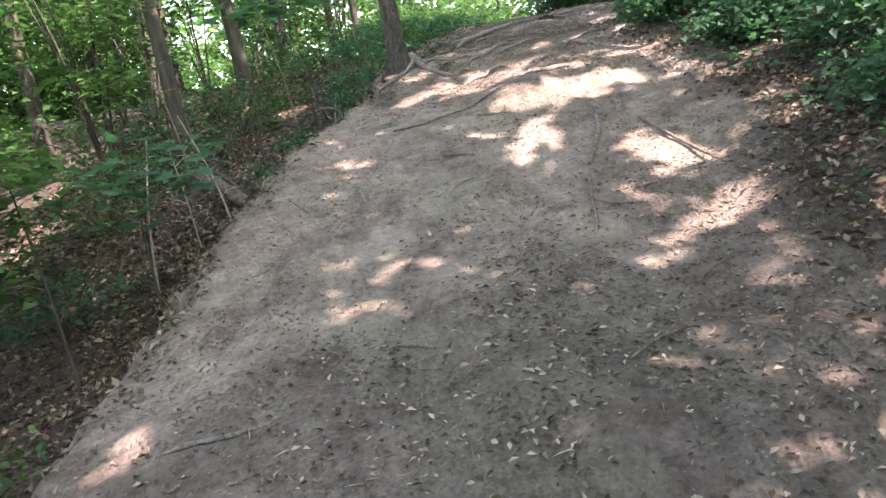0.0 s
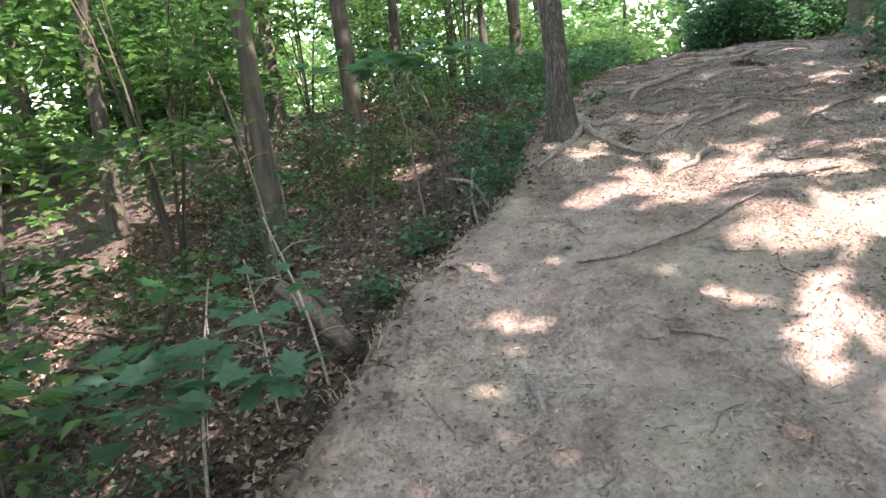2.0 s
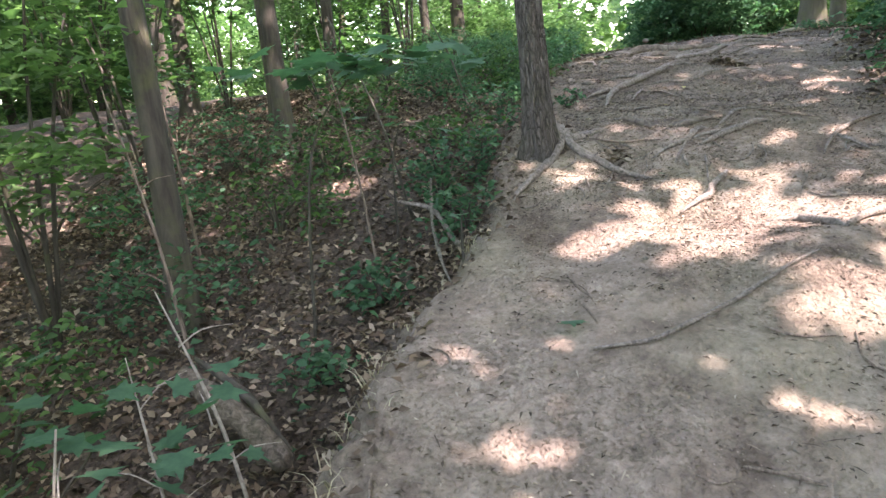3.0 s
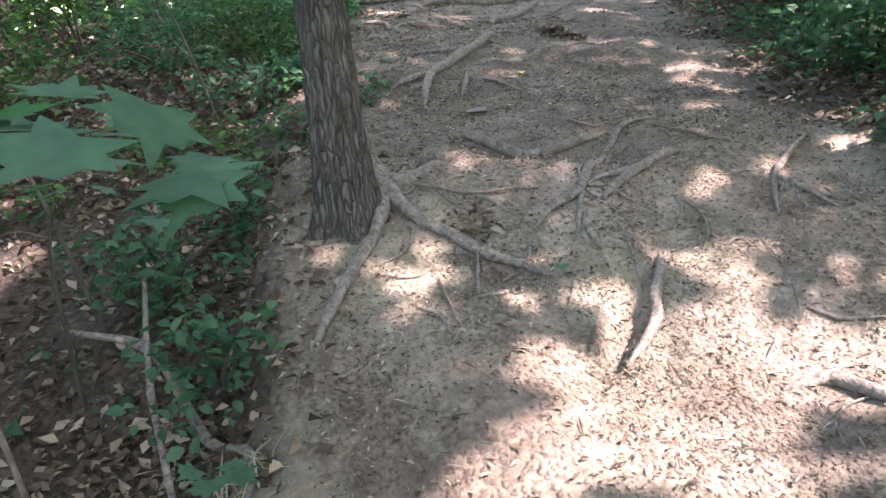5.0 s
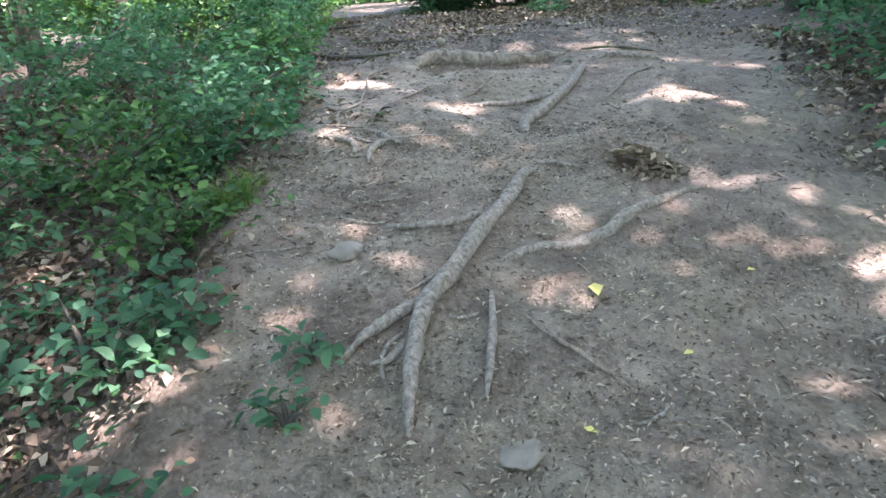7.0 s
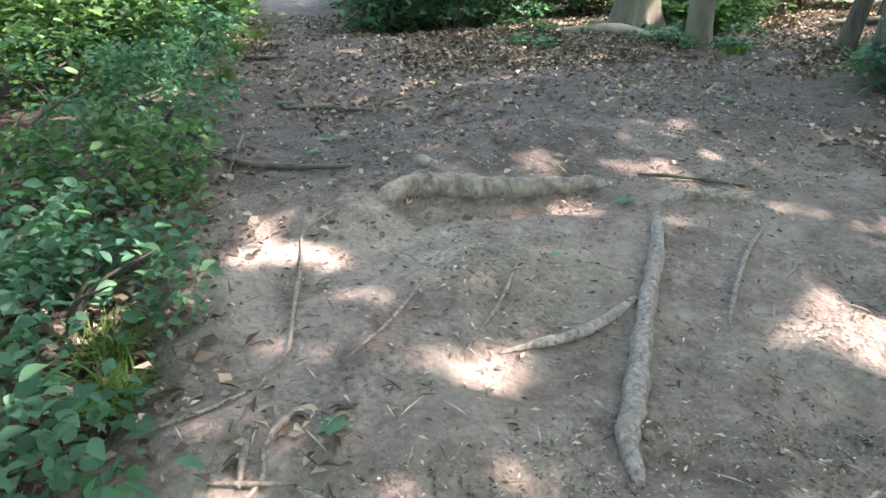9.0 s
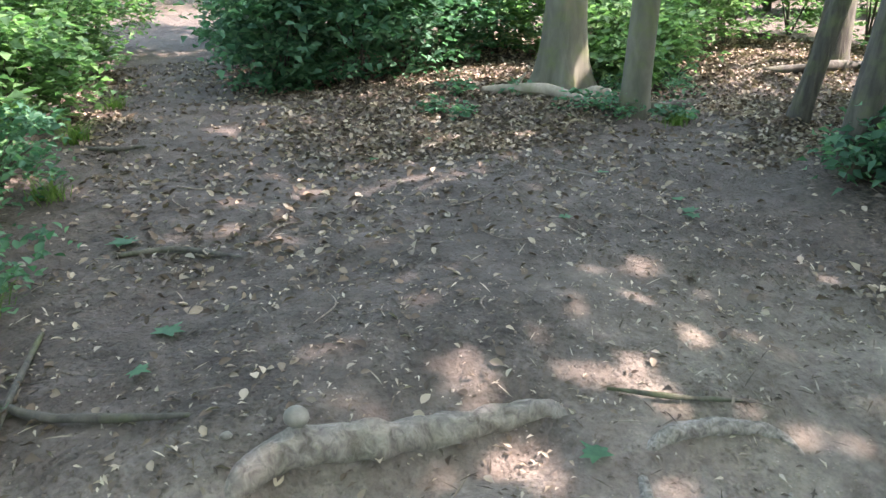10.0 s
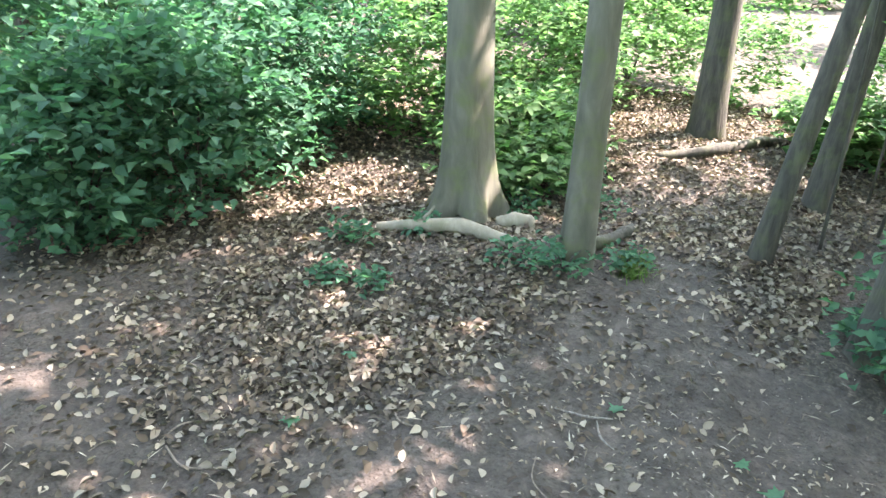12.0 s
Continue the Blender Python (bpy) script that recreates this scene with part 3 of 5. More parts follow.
def hang_shading_crowns():
    """Unseen canopy leaves added to shape sun and shade below, each given to the nearest tree."""
    n, r = 150000, np.random.default_rng(91)
    clumps = np.stack([-4 + 21 * r.random(3000), -9 + 28 * r.random(3000), np.zeros(3000)], 1)
    clumps[:, 2] = height(clumps[:, 0], clumps[:, 1], False) + 6.2 + 3.0 * r.random(3000)
    p = clumps[r.integers(0, 3000, n)] + r.normal(size=(n, 3)) * np.array([0.45, 0.45, 0.20])
    ok, gx, gy = shaded(p, True)
    # leaf density set by how bright the ground below should be
    dense = np.interp(gy, [1.0, 2.0, 4.8, 5.3, 6.4, 10, 11, 13.6, 14.6, 15.2], [1.0, 0.66, 0.66, 0.82, 0.78, 0.78, 0.92, 0.6, 0.1, 0.03])
    dense = np.where((gx > 3.6) & (gy > 9) & (gy < 11.8), 1.0, dense)
    dense = np.where(gx < -1.4, 0.85, dense)
    dense = np.where((gx > 2.0) & (gy > 0.4) & (gy < 8.0), 0.25, dense)
    dense = np.where((gx < np.interp(gy, EDGE_Y, EDGE_X) - 0.1) & (gy > 7.4), np.interp(gy, [7.4, 11, 13], [0.6, 0.35, 0.1]), dense)
    p = p[ok & (gx > -4.0 + 0.5 * r.normal(size=n)) & (gx < 7.4 + 0.4 * r.normal(size=n)) & (gy > -3) & (gy < 15.9 + 0.4 * r.normal(size=n)) & (r.random(n) < dense)]
    tops = np.array([t for _, t in CROWN_SPOTS])
    near = np.argmin(((p[:, None, :2] - tops[None, :, :2]) ** 2).sum(-1), 1)
    for k, (ob, _) in enumerate(CROWN_SPOTS):
        q = p[near == k] - np.array(ob.location)
        if len(q) < 300:
            e = clump_points(500, CROWN_SPOTS[k][1] - ob.location, (1.5, 1.5, 1.2), 26, 0.25, 900 + k)
            q = np.concatenate([q, e[shaded(e + np.array(ob.location))]])
        if len(q):
            part("crown", leaf_cloud("crown", q, 0.27, LEAF, 0.8, 0.75, k, coarse=True), ob)


hang_shading_crowns()

# ---- undergrowth ----


def shrub(centre, radius, n, clumps, spread, size, material, label, category="shrub", group="", seed=0, stems=5, aspect=0.6, flat=0.6, squash=0.6, shell=0.2, name="shrub", gaps=True, fine=False):
    """Stems that fan out from the foot, and leaves in clumps round their ends."""
    x, y = centre[:2]
    foot = at(x, y)
    ob = tagged(new(name), label, category, group)
    ob.location = foot
    p = clump_points(n, (0, 0, centre[2]), radius, clumps, spread, seed, squash, shell)
    g = height(p[:, 0] + x, p[:, 1] + y, False) - foot.z
    p = p[p[:, 2] > g + 0.03]
    if gaps:
        p = p[shaded(p + np.array(foot)) | (p[:, 2] < 1.2)]
    part("foliage", leaf_cloud("foliage", p, size, material, flat, aspect, seed, 0.15, 0.16, fine), ob)
    r = np.random.default_rng(seed + 3)
    for k in range(stems):
        a, s = r.random() * 6.28, 0.5 + 0.4 * r.random()
        e = Vector((math.cos(a) * radius[0] * s, math.sin(a) * radius[1] * s, centre[2] + radius[2] * 0.6 * r.random()))
        m = Vector((e.x * 0.35, e.y * 0.35, e.z * 0.55))
        part("stem", tube([(0, 0, -0.06), m, e], [0.012 + 0.004 * radius[2], 0.009, 0.003], BARK_DARK, 8, 5, 0.05, 0, "stem", seed + k), ob)
    return ob


HEDGE = "dense green shrubs behind the clearing"
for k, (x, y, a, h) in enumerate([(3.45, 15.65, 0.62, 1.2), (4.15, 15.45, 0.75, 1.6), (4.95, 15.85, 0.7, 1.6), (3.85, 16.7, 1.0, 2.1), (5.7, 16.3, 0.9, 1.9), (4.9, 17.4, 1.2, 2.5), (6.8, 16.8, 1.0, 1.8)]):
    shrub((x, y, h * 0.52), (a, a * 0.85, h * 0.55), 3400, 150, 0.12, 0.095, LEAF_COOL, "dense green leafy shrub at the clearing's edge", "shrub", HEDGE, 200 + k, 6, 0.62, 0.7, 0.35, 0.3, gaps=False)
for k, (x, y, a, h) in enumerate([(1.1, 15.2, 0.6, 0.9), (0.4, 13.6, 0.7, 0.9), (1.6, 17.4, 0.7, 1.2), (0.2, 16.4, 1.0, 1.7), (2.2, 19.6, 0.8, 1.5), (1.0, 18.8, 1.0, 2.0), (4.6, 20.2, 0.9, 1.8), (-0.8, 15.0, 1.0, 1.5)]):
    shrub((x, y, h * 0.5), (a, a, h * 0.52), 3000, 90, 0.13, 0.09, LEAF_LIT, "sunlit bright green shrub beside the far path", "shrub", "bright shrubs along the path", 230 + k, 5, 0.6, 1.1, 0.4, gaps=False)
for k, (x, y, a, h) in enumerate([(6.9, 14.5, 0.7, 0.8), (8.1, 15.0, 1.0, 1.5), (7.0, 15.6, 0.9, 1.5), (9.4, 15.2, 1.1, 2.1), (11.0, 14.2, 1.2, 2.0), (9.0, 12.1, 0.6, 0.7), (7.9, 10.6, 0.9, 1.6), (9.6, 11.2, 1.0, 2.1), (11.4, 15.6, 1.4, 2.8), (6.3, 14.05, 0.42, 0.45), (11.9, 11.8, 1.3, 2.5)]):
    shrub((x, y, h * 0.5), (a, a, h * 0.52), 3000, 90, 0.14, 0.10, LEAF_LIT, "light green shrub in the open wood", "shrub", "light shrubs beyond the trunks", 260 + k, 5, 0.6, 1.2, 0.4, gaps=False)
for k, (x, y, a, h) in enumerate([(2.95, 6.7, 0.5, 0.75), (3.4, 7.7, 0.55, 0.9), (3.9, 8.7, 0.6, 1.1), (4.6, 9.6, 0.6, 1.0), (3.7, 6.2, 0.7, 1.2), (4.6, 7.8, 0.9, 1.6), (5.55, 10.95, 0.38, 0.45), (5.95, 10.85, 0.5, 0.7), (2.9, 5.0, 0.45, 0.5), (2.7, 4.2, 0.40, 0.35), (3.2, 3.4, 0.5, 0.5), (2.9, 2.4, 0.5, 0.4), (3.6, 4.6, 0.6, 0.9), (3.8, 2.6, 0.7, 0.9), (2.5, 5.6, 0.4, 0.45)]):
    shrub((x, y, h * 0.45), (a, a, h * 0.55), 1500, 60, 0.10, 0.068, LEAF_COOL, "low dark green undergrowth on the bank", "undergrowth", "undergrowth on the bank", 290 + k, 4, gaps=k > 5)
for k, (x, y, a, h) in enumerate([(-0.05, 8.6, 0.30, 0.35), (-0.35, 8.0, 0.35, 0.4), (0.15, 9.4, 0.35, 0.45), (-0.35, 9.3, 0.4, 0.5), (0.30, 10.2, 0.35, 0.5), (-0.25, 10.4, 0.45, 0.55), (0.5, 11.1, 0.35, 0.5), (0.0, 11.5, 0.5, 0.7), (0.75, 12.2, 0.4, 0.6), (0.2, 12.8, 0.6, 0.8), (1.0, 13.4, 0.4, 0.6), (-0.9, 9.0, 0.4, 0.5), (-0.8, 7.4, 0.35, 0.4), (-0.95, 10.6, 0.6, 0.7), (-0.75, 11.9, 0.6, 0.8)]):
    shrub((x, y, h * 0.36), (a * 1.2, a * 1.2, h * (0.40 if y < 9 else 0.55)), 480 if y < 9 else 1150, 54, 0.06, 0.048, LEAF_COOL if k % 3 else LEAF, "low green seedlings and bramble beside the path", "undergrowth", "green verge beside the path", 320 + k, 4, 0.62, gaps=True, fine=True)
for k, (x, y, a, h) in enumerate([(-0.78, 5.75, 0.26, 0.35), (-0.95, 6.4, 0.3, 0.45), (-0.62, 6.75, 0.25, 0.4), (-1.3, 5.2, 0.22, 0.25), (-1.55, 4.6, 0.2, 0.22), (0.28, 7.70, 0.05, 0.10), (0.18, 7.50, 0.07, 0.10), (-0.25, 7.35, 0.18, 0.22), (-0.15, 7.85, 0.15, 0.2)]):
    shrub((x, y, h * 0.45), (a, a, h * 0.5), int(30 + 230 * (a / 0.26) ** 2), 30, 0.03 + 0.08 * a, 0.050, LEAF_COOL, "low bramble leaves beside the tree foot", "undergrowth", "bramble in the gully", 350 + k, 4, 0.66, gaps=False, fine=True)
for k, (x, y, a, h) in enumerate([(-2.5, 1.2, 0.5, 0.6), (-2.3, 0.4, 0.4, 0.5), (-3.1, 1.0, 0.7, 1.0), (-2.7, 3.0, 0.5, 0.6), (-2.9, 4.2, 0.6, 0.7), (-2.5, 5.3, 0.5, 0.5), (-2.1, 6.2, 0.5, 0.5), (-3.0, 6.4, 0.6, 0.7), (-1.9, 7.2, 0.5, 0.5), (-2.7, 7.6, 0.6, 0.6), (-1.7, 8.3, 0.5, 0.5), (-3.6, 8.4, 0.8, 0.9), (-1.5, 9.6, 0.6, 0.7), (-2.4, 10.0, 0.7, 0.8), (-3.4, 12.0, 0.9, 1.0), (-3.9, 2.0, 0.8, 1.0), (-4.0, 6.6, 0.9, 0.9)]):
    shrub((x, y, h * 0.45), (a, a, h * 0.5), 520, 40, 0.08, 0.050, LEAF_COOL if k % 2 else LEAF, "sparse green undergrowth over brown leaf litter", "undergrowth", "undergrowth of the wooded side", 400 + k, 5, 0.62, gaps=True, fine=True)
for k, (x, y, z, a, h) in enumerate([(6.65, 11.75, 2.3, 0.5, 0.6), (7.2, 11.5, 1.9, 0.55, 0.8), (7.9, 11.7, 2.4, 0.75, 0.9), (6.5, 11.2, 2.8, 0.6, 0.5)]):
    shrub((x, y, z), (a, a, h), 700, 40, 0.12, 0.085, LEAF_LIT, "slender sapling with bright leaves over the side path", "sapling", "saplings by the side path", 440 + k, 1, 0.62, 1.2, 0.35, gaps=False, name="sapling", fine=True)
for k, (x, y, a, h) in enumerate([(4.95, 13.08, 0.20, 0.14), (5.15, 12.88, 0.20, 0.14), (4.13, 13.89, 0.10, 0.12), (4.23, 13.65, 0.09, 0.10), (4.51, 14.15, 0.13, 0.16), (5.0, 13.95, 0.12, 0.12), (5.5, 12.65, 0.14, 0.12), (6.2, 13.2, 0.22, 0.22), (6.6, 13.6, 0.28, 0.28), (5.9, 13.7, 0.2, 0.2)]):
    shrub((x, y, h * 0.5), (a, a, h * 0.5), 120, 20, 0.05, 0.055, LEAF_COOL, "low green seedlings in the fallen leaves", "undergrowth", "seedlings in the clearing", 460 + k, 3, 0.6, 1.0, gaps=False, fine=True)
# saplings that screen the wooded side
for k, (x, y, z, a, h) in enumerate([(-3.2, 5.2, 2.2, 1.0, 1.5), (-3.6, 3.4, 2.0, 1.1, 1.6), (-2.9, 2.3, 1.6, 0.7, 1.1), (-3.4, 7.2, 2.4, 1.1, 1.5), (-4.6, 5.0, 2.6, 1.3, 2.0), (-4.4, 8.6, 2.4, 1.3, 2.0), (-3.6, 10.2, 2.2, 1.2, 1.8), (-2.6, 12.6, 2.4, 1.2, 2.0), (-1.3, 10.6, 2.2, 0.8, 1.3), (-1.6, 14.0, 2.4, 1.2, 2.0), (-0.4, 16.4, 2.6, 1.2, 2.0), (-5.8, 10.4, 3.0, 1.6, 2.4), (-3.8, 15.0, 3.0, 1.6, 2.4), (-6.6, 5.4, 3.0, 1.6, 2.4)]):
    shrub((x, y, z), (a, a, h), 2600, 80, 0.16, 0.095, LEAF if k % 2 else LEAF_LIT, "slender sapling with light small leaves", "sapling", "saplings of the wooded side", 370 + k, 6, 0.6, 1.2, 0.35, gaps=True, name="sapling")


def woods():
    """The wood all round, further off: one leafy understory tree, set out many times."""
    first = []
    for s, m in ((0, LEAF_LIT), (1, LEAF)):
        ob = tagged(new("understory_tree"), "leafy understory tree deeper in the wood", "tree", "trees of the far wood")
        p = np.concatenate([clump_points(3600, (0, 0, 3.2), (2.0, 2.0, 2.9), 90, 0.30, 500 + s, 0.6, 0.3), clump_points(900, (0, 0, 0.7), (1.9, 1.9, 0.6), 40, 0.25, 520 + s)])
        part("foliage", leaf_cloud("foliage", p[p[:, 2] > 0.05], 0.19, m, 1.1, 0.65, 500 + s, coarse=True), ob)
        part("trunk", tube([(0, 0, -0.3), (0.1, 0.05, 2.5), (0.0, 0.1, 6.0)], [0.10, 0.075, 0.03], BARK_DARK, 12, 8, 0.05, 0, "trunk", s), ob)
        first.append(ob)
    r = np.random.default_rng(600)
    spots = []
    for k in range(900):
        a, d = r.random() * 6.28, 9 + 25 * r.random() ** 0.8
        x, y = 2 + d * math.sin(a), 9 + d * math.cos(a)
        far_path = abs(x - np.interp(y, EDGE_Y, EDGE_X) - 0.9) < 2.4 and y > 12
        side_path = abs(y - 13.0 - 0.12 * (x - 6)) < 2.6 and 5 < x < 16
        if not far_path and not side_path and all((x - p) ** 2 + (y - q) ** 2 > 5.5 for p, q in spots) and not (-3 < x < 8.5 and -2 < y < 17):
            spots.append((x, y))
    for k, (x, y) in enumerate(spots[:95]):
        m = pose(x, y, float(height(x, y)), 4 * math.sin(k), 4 * math.cos(k), k * 77)
        if k < 2:
            first[k].matrix_basis = m
        else:
            c = copy_thing(first[k % 2], m)
            c.scale = (1, 1, 0.8 + 0.5 * ((k * 13) % 10) / 10)


woods()


def far_wood():
    r = np.random.default_rng(610)
    n = 26000
    a, d = r.random(n) * 6.28, 36 + 12 * r.random(n)
    x, y = 2 + d * np.sin(a), 9 + d * np.cos(a)
    z = height(x, y, False) + 11 * r.random(n) ** 1.2
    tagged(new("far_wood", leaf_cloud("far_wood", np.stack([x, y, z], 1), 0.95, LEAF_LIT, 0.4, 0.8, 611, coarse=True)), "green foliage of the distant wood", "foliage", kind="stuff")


far_wood()

# ---- roots of the tree at the path edge, and others that lie bare on the slope ----
GREY = "weathered grey-brown tree root lying bare on the clay"
root([(-0.09, 6.31), (-0.05, 6.17), (0.02, 6.07), (0.12, 6.00), (0.21, 5.91), (0.32, 5.83), (0.39, 5.67)], [0.05, 0.034, 0.030, 0.028, 0.022, 0.010], "thick bare root running down from the tree foot", 0.012, [(0, 0.10), (1, 0.04)], 1)
root([(-0.11, 6.29), (-0.10, 6.15), (-0.16, 6.04), (-0.26, 5.91), (-0.34, 5.80), (-0.44, 5.65), (-0.51, 5.53)], [0.05, 0.034, 0.030, 0.028, 0.026, 0.020, 0.01], "bare root bending along the edge of the path", 0.012, [(0, 0.10), (1, 0.05)], 2)
root([(0.38, 6.83), (0.51, 6.77), (0.60, 6.67), (0.71, 6.57), (0.85, 6.53), (0.93, 6.52), (1.13, 6.59)], [0.012, 0.028, 0.032, 0.034, 0.034, 0.028, 0.015], "thick root across the path, mossy on top", 0.008, (), 3, MOSSY)
root([(0.81, 5.66), (0.75, 5.57), (0.65, 5.46), (0.60, 5.38), (0.50, 5.29), (0.39, 5.23)], [0.012, 0.022, 0.026, 0.026, 0.024, 0.018, 0.008], "pale root running down a washed-out gully", 0.016, (), 4)
root([(1.31, 6.19), (1.21, 6.19), (1.08, 6.15), (0.97, 6.11), (0.86, 6.06), (0.77, 6.00)], [0.010, 0.022, 0.026, 0.026, 0.022, 0.010], GREY, 0.010, (), 5)
root([(1.61, 6.79), (1.26, 6.59), (1.13, 6.49), (1.01, 6.40), (0.84, 6.22), (0.75, 6.11), (0.66, 6.03), (0.56, 6.01), (0.45, 5.98)], [0.008, 0.016, 0.020, 0.024, 0.026, 0.020, 0.016, 0.006], GREY, 0.008, (), 6)
root([(1.23, 6.19), (1.09, 6.16), (0.96, 6.14), (0.84, 6.14), (0.75, 6.10)], [0.018, 0.020, 0.020, 0.016, 0.007], GREY, 0.006, (), 7)
root([(0.75, 6.11), (0.69, 6.02), (0.61, 5.90), (0.55, 5.81)], [0.008, 0.014, 0.014, 0.006], GREY, 0.006, (), 8)
root([(0.47, 7.36), (0.52, 7.50), (0.59, 7.66), (0.68, 7.82), (0.81, 7.94), (1.00, 8.15), (1.18, 8.31), (1.33, 8.47), (1.41, 8.53)], [0.010, 0.026, 0.032, 0.036, 0.040, 0.042, 0.036, 0.030, 0.014], "long thick root winding up the slope", 0.014, (), 9)
root([(0.66, 7.84), (0.56, 7.79), (0.48, 7.75), (0.44, 7.73), (0.35, 7.66)], [0.026, 0.026, 0.022, 0.016, 0.006], GREY, 0.010, (), 10)
root([(1.03, 8.25), (0.92, 8.23), (0.79, 8.26), (0.68, 8.34)], [0.020, 0.020, 0.018, 0.014, 0.006], GREY, 0.006, (), 11)
root([(0.91, 7.84), (0.84, 7.66), (0.76, 7.49), (0.70, 7.38)], [0.008, 0.015, 0.017, 0.014, 0.006], GREY, 0.012, (), 12)
root([(0.98, 8.00), (1.15, 8.02), (1.31, 8.02), (1.46, 8.03), (1.57, 8.06), (1.71, 8.11), (1.92, 8.18), (2.11, 8.24)], [0.016, 0.024, 0.028, 0.032, 0.034, 0.032, 0.026, 0.018, 0.006], GREY, -0.006, (), 13)
root([(1.44, 8.58), (1.52, 8.53), (1.60, 8.46)], [0.010, 0.015, 0.012, 0.005], GREY, 0.004, (), 14)
root([(1.46, 10.57), (1.57, 10.63), (1.70, 10.65), (1.85, 10.62), (2.01, 10.58), (2.18, 10.54), (2.37, 10.50), (2.49, 10.45), (2.56, 10.35)], [0.03, 0.065, 0.078, 0.072, 0.060, 0.045, 0.02], "thick half-buried root across the top of the slope", -0.012, (), 15, MOSSY)
root([(2.62, 10.16), (2.73, 10.16), (2.87, 10.13), (2.98, 10.08), (3.08, 10.01), (3.08, 9.90)], [0.015, 0.036, 0.038, 0.032, 0.024, 0.010], GREY, -0.006, (), 16)
root([(2.55, 10.09), (2.41, 9.91), (2.26, 9.75), (2.14, 9.63), (1.99, 9.47), (1.87, 9.34), (1.73, 9.19), (1.64, 9.10), (1.58, 8.97)], [0.02, 0.034, 0.036, 0.038, 0.040, 0.042, 0.040, 0.018], "thick grey root running straight down the slope", 0.012, (), 17)
root([(2.11, 9.66), (1.95, 9.59), (1.80, 9.56), (1.64, 9.54), (1.50, 9.53)], [0.018, 0.024, 0.024, 0.018, 0.007], GREY, 0.006, (), 18)
root([(0.60, 9.17), (0.67, 9.10), (0.72, 9.02), (0.71, 8.93)], [0.010, 0.020, 0.020, 0.010], GREY, 0.006, (), 19)
root([(0.82, 9.22), (0.88, 9.13), (0.90, 9.02), (0.94, 8.96)], [0.008, 0.018, 0.018, 0.006], GREY, 0.008, (), 20)
root([(0.90, 9.05), (0.83, 8.96), (0.78, 8.90), (0.75, 8.85)], [0.012, 0.022, 0.020, 0.008], GREY, 0.008, (), 21)
root([(0.75, 4.99), (0.91, 4.97), (0.96, 4.80), (0.99, 4.69)], [0.010, 0.024, 0.028, 0.024, 0.012], GREY, 0.008, (), 22)
root([(0.99, 4.69), (1.15, 4.83), (1.26, 4.88), (1.34, 4.90)], [0.014, 0.024, 0.024, 0.010], GREY, 0.016, (), 23)
root([(2.09, 6.27), (1.83, 6.10), (1.60, 5.95), (1.42, 5.73)], [0.008, 0.016, 0.020, 0.014, 0.005], GREY, 0.006, (), 24)
root([(1.62, 5.98), (1.65, 5.84), (1.69, 5.70)], [0.014, 0.018, 0.014, 0.006], GREY, 0.006, (), 25)
root([(-0.63, 3.35), (-0.60, 3.26), (-0.57, 3.16), (-0.56, 3.08)], [0.010, 0.024, 0.024, 0.010], GREY, 0.004, (), 26)
root([(-1.42, 1.03), (-1.25, 1.09), (-1.07, 1.06), (-0.89, 1.10)], [0.008, 0.014, 0.014, 0.006], "thin root breaking from the clay", 0.004, (), 27)
root([(-1.25, 6.1), (-1.0, 5.95), (-0.85, 5.6), (-0.72, 5.3), (-0.80, 4.95)], [0.012, 0.020, 0.020, 0.016, 0.008], "thin root hanging down the eroded bank", 0.03, [(0, 0.16), (1, 0.18), (2, 0.06)], 28)
root([(-1.0, 6.25), (-1.0, 5.8), (-0.95, 5.4), (-0.90, 5.10)], [0.010, 0.014, 0.012, 0.005], "thin root hanging down the eroded bank", 0.03, [(0, 0.2), (1, 0.2), (2, 0.10)], 29)

root([(-0.16, 6.46), (-0.05, 6.40), (0.04, 6.40), (0.14, 6.43), (0.24, 6.48), (0.33, 6.52)], [0.09, 0.062, 0.045, 0.032, 0.014], "broad flat root spreading from the tree foot", -0.01, [(0, 0.08), (1, 0.02)], 30)

root([(0.62, 5.87), (0.60, 5.79), (0.60, 5.72)], [0.010, 0.016, 0.010], GREY, 0.006, (), 31)
root([(0.30, 6.20), (0.34, 6.17), (0.37, 6.14)], [0.010, 0.012, 0.006], GREY, 0.006, (), 32)
root([(0.56, 7.68), (0.50, 7.63), (0.44, 7.64)], [0.016, 0.016, 0.008], GREY, 0.006, (), 33)

# ---- stumps and sticks ----
for k, (x, y, h, r) in enumerate([(1.23, 3.71, 0.15, 0.034), (1.40, 3.74, 0.15, 0.040)]):
    p = at(x, y, -0.05)
    ob = new("stump", tube([p, p + Vector((0.01, 0.0, h * 0.6)), p + Vector((-0.015, 0.02, h))], [r * 1.5, r, r * 0.6], ROOT, 12, 10, 0.16, 5, "stump", 40 + k))
    tagged(ob, "short broken stump of a cut sapling in the clay", "stump", "stumps on the slope")
root([(1.24, 3.76), (1.16, 3.42), (1.05, 3.15), (0.97, 2.96)], [0.022, 0.022, 0.018, 0.007], "root running down from a stump", 0.008, (), 42)


def stick(plan, r, label="thin dry stick lying on the clay", seed=0, sink=0.006, lift=(), material=None):
    return root(plan, [r * 0.7, r, r * 0.9, r * 0.45], label, sink + r * 0.5, lift, seed, material or DEAD, "sticks on the ground", "stick", "stick", 7)


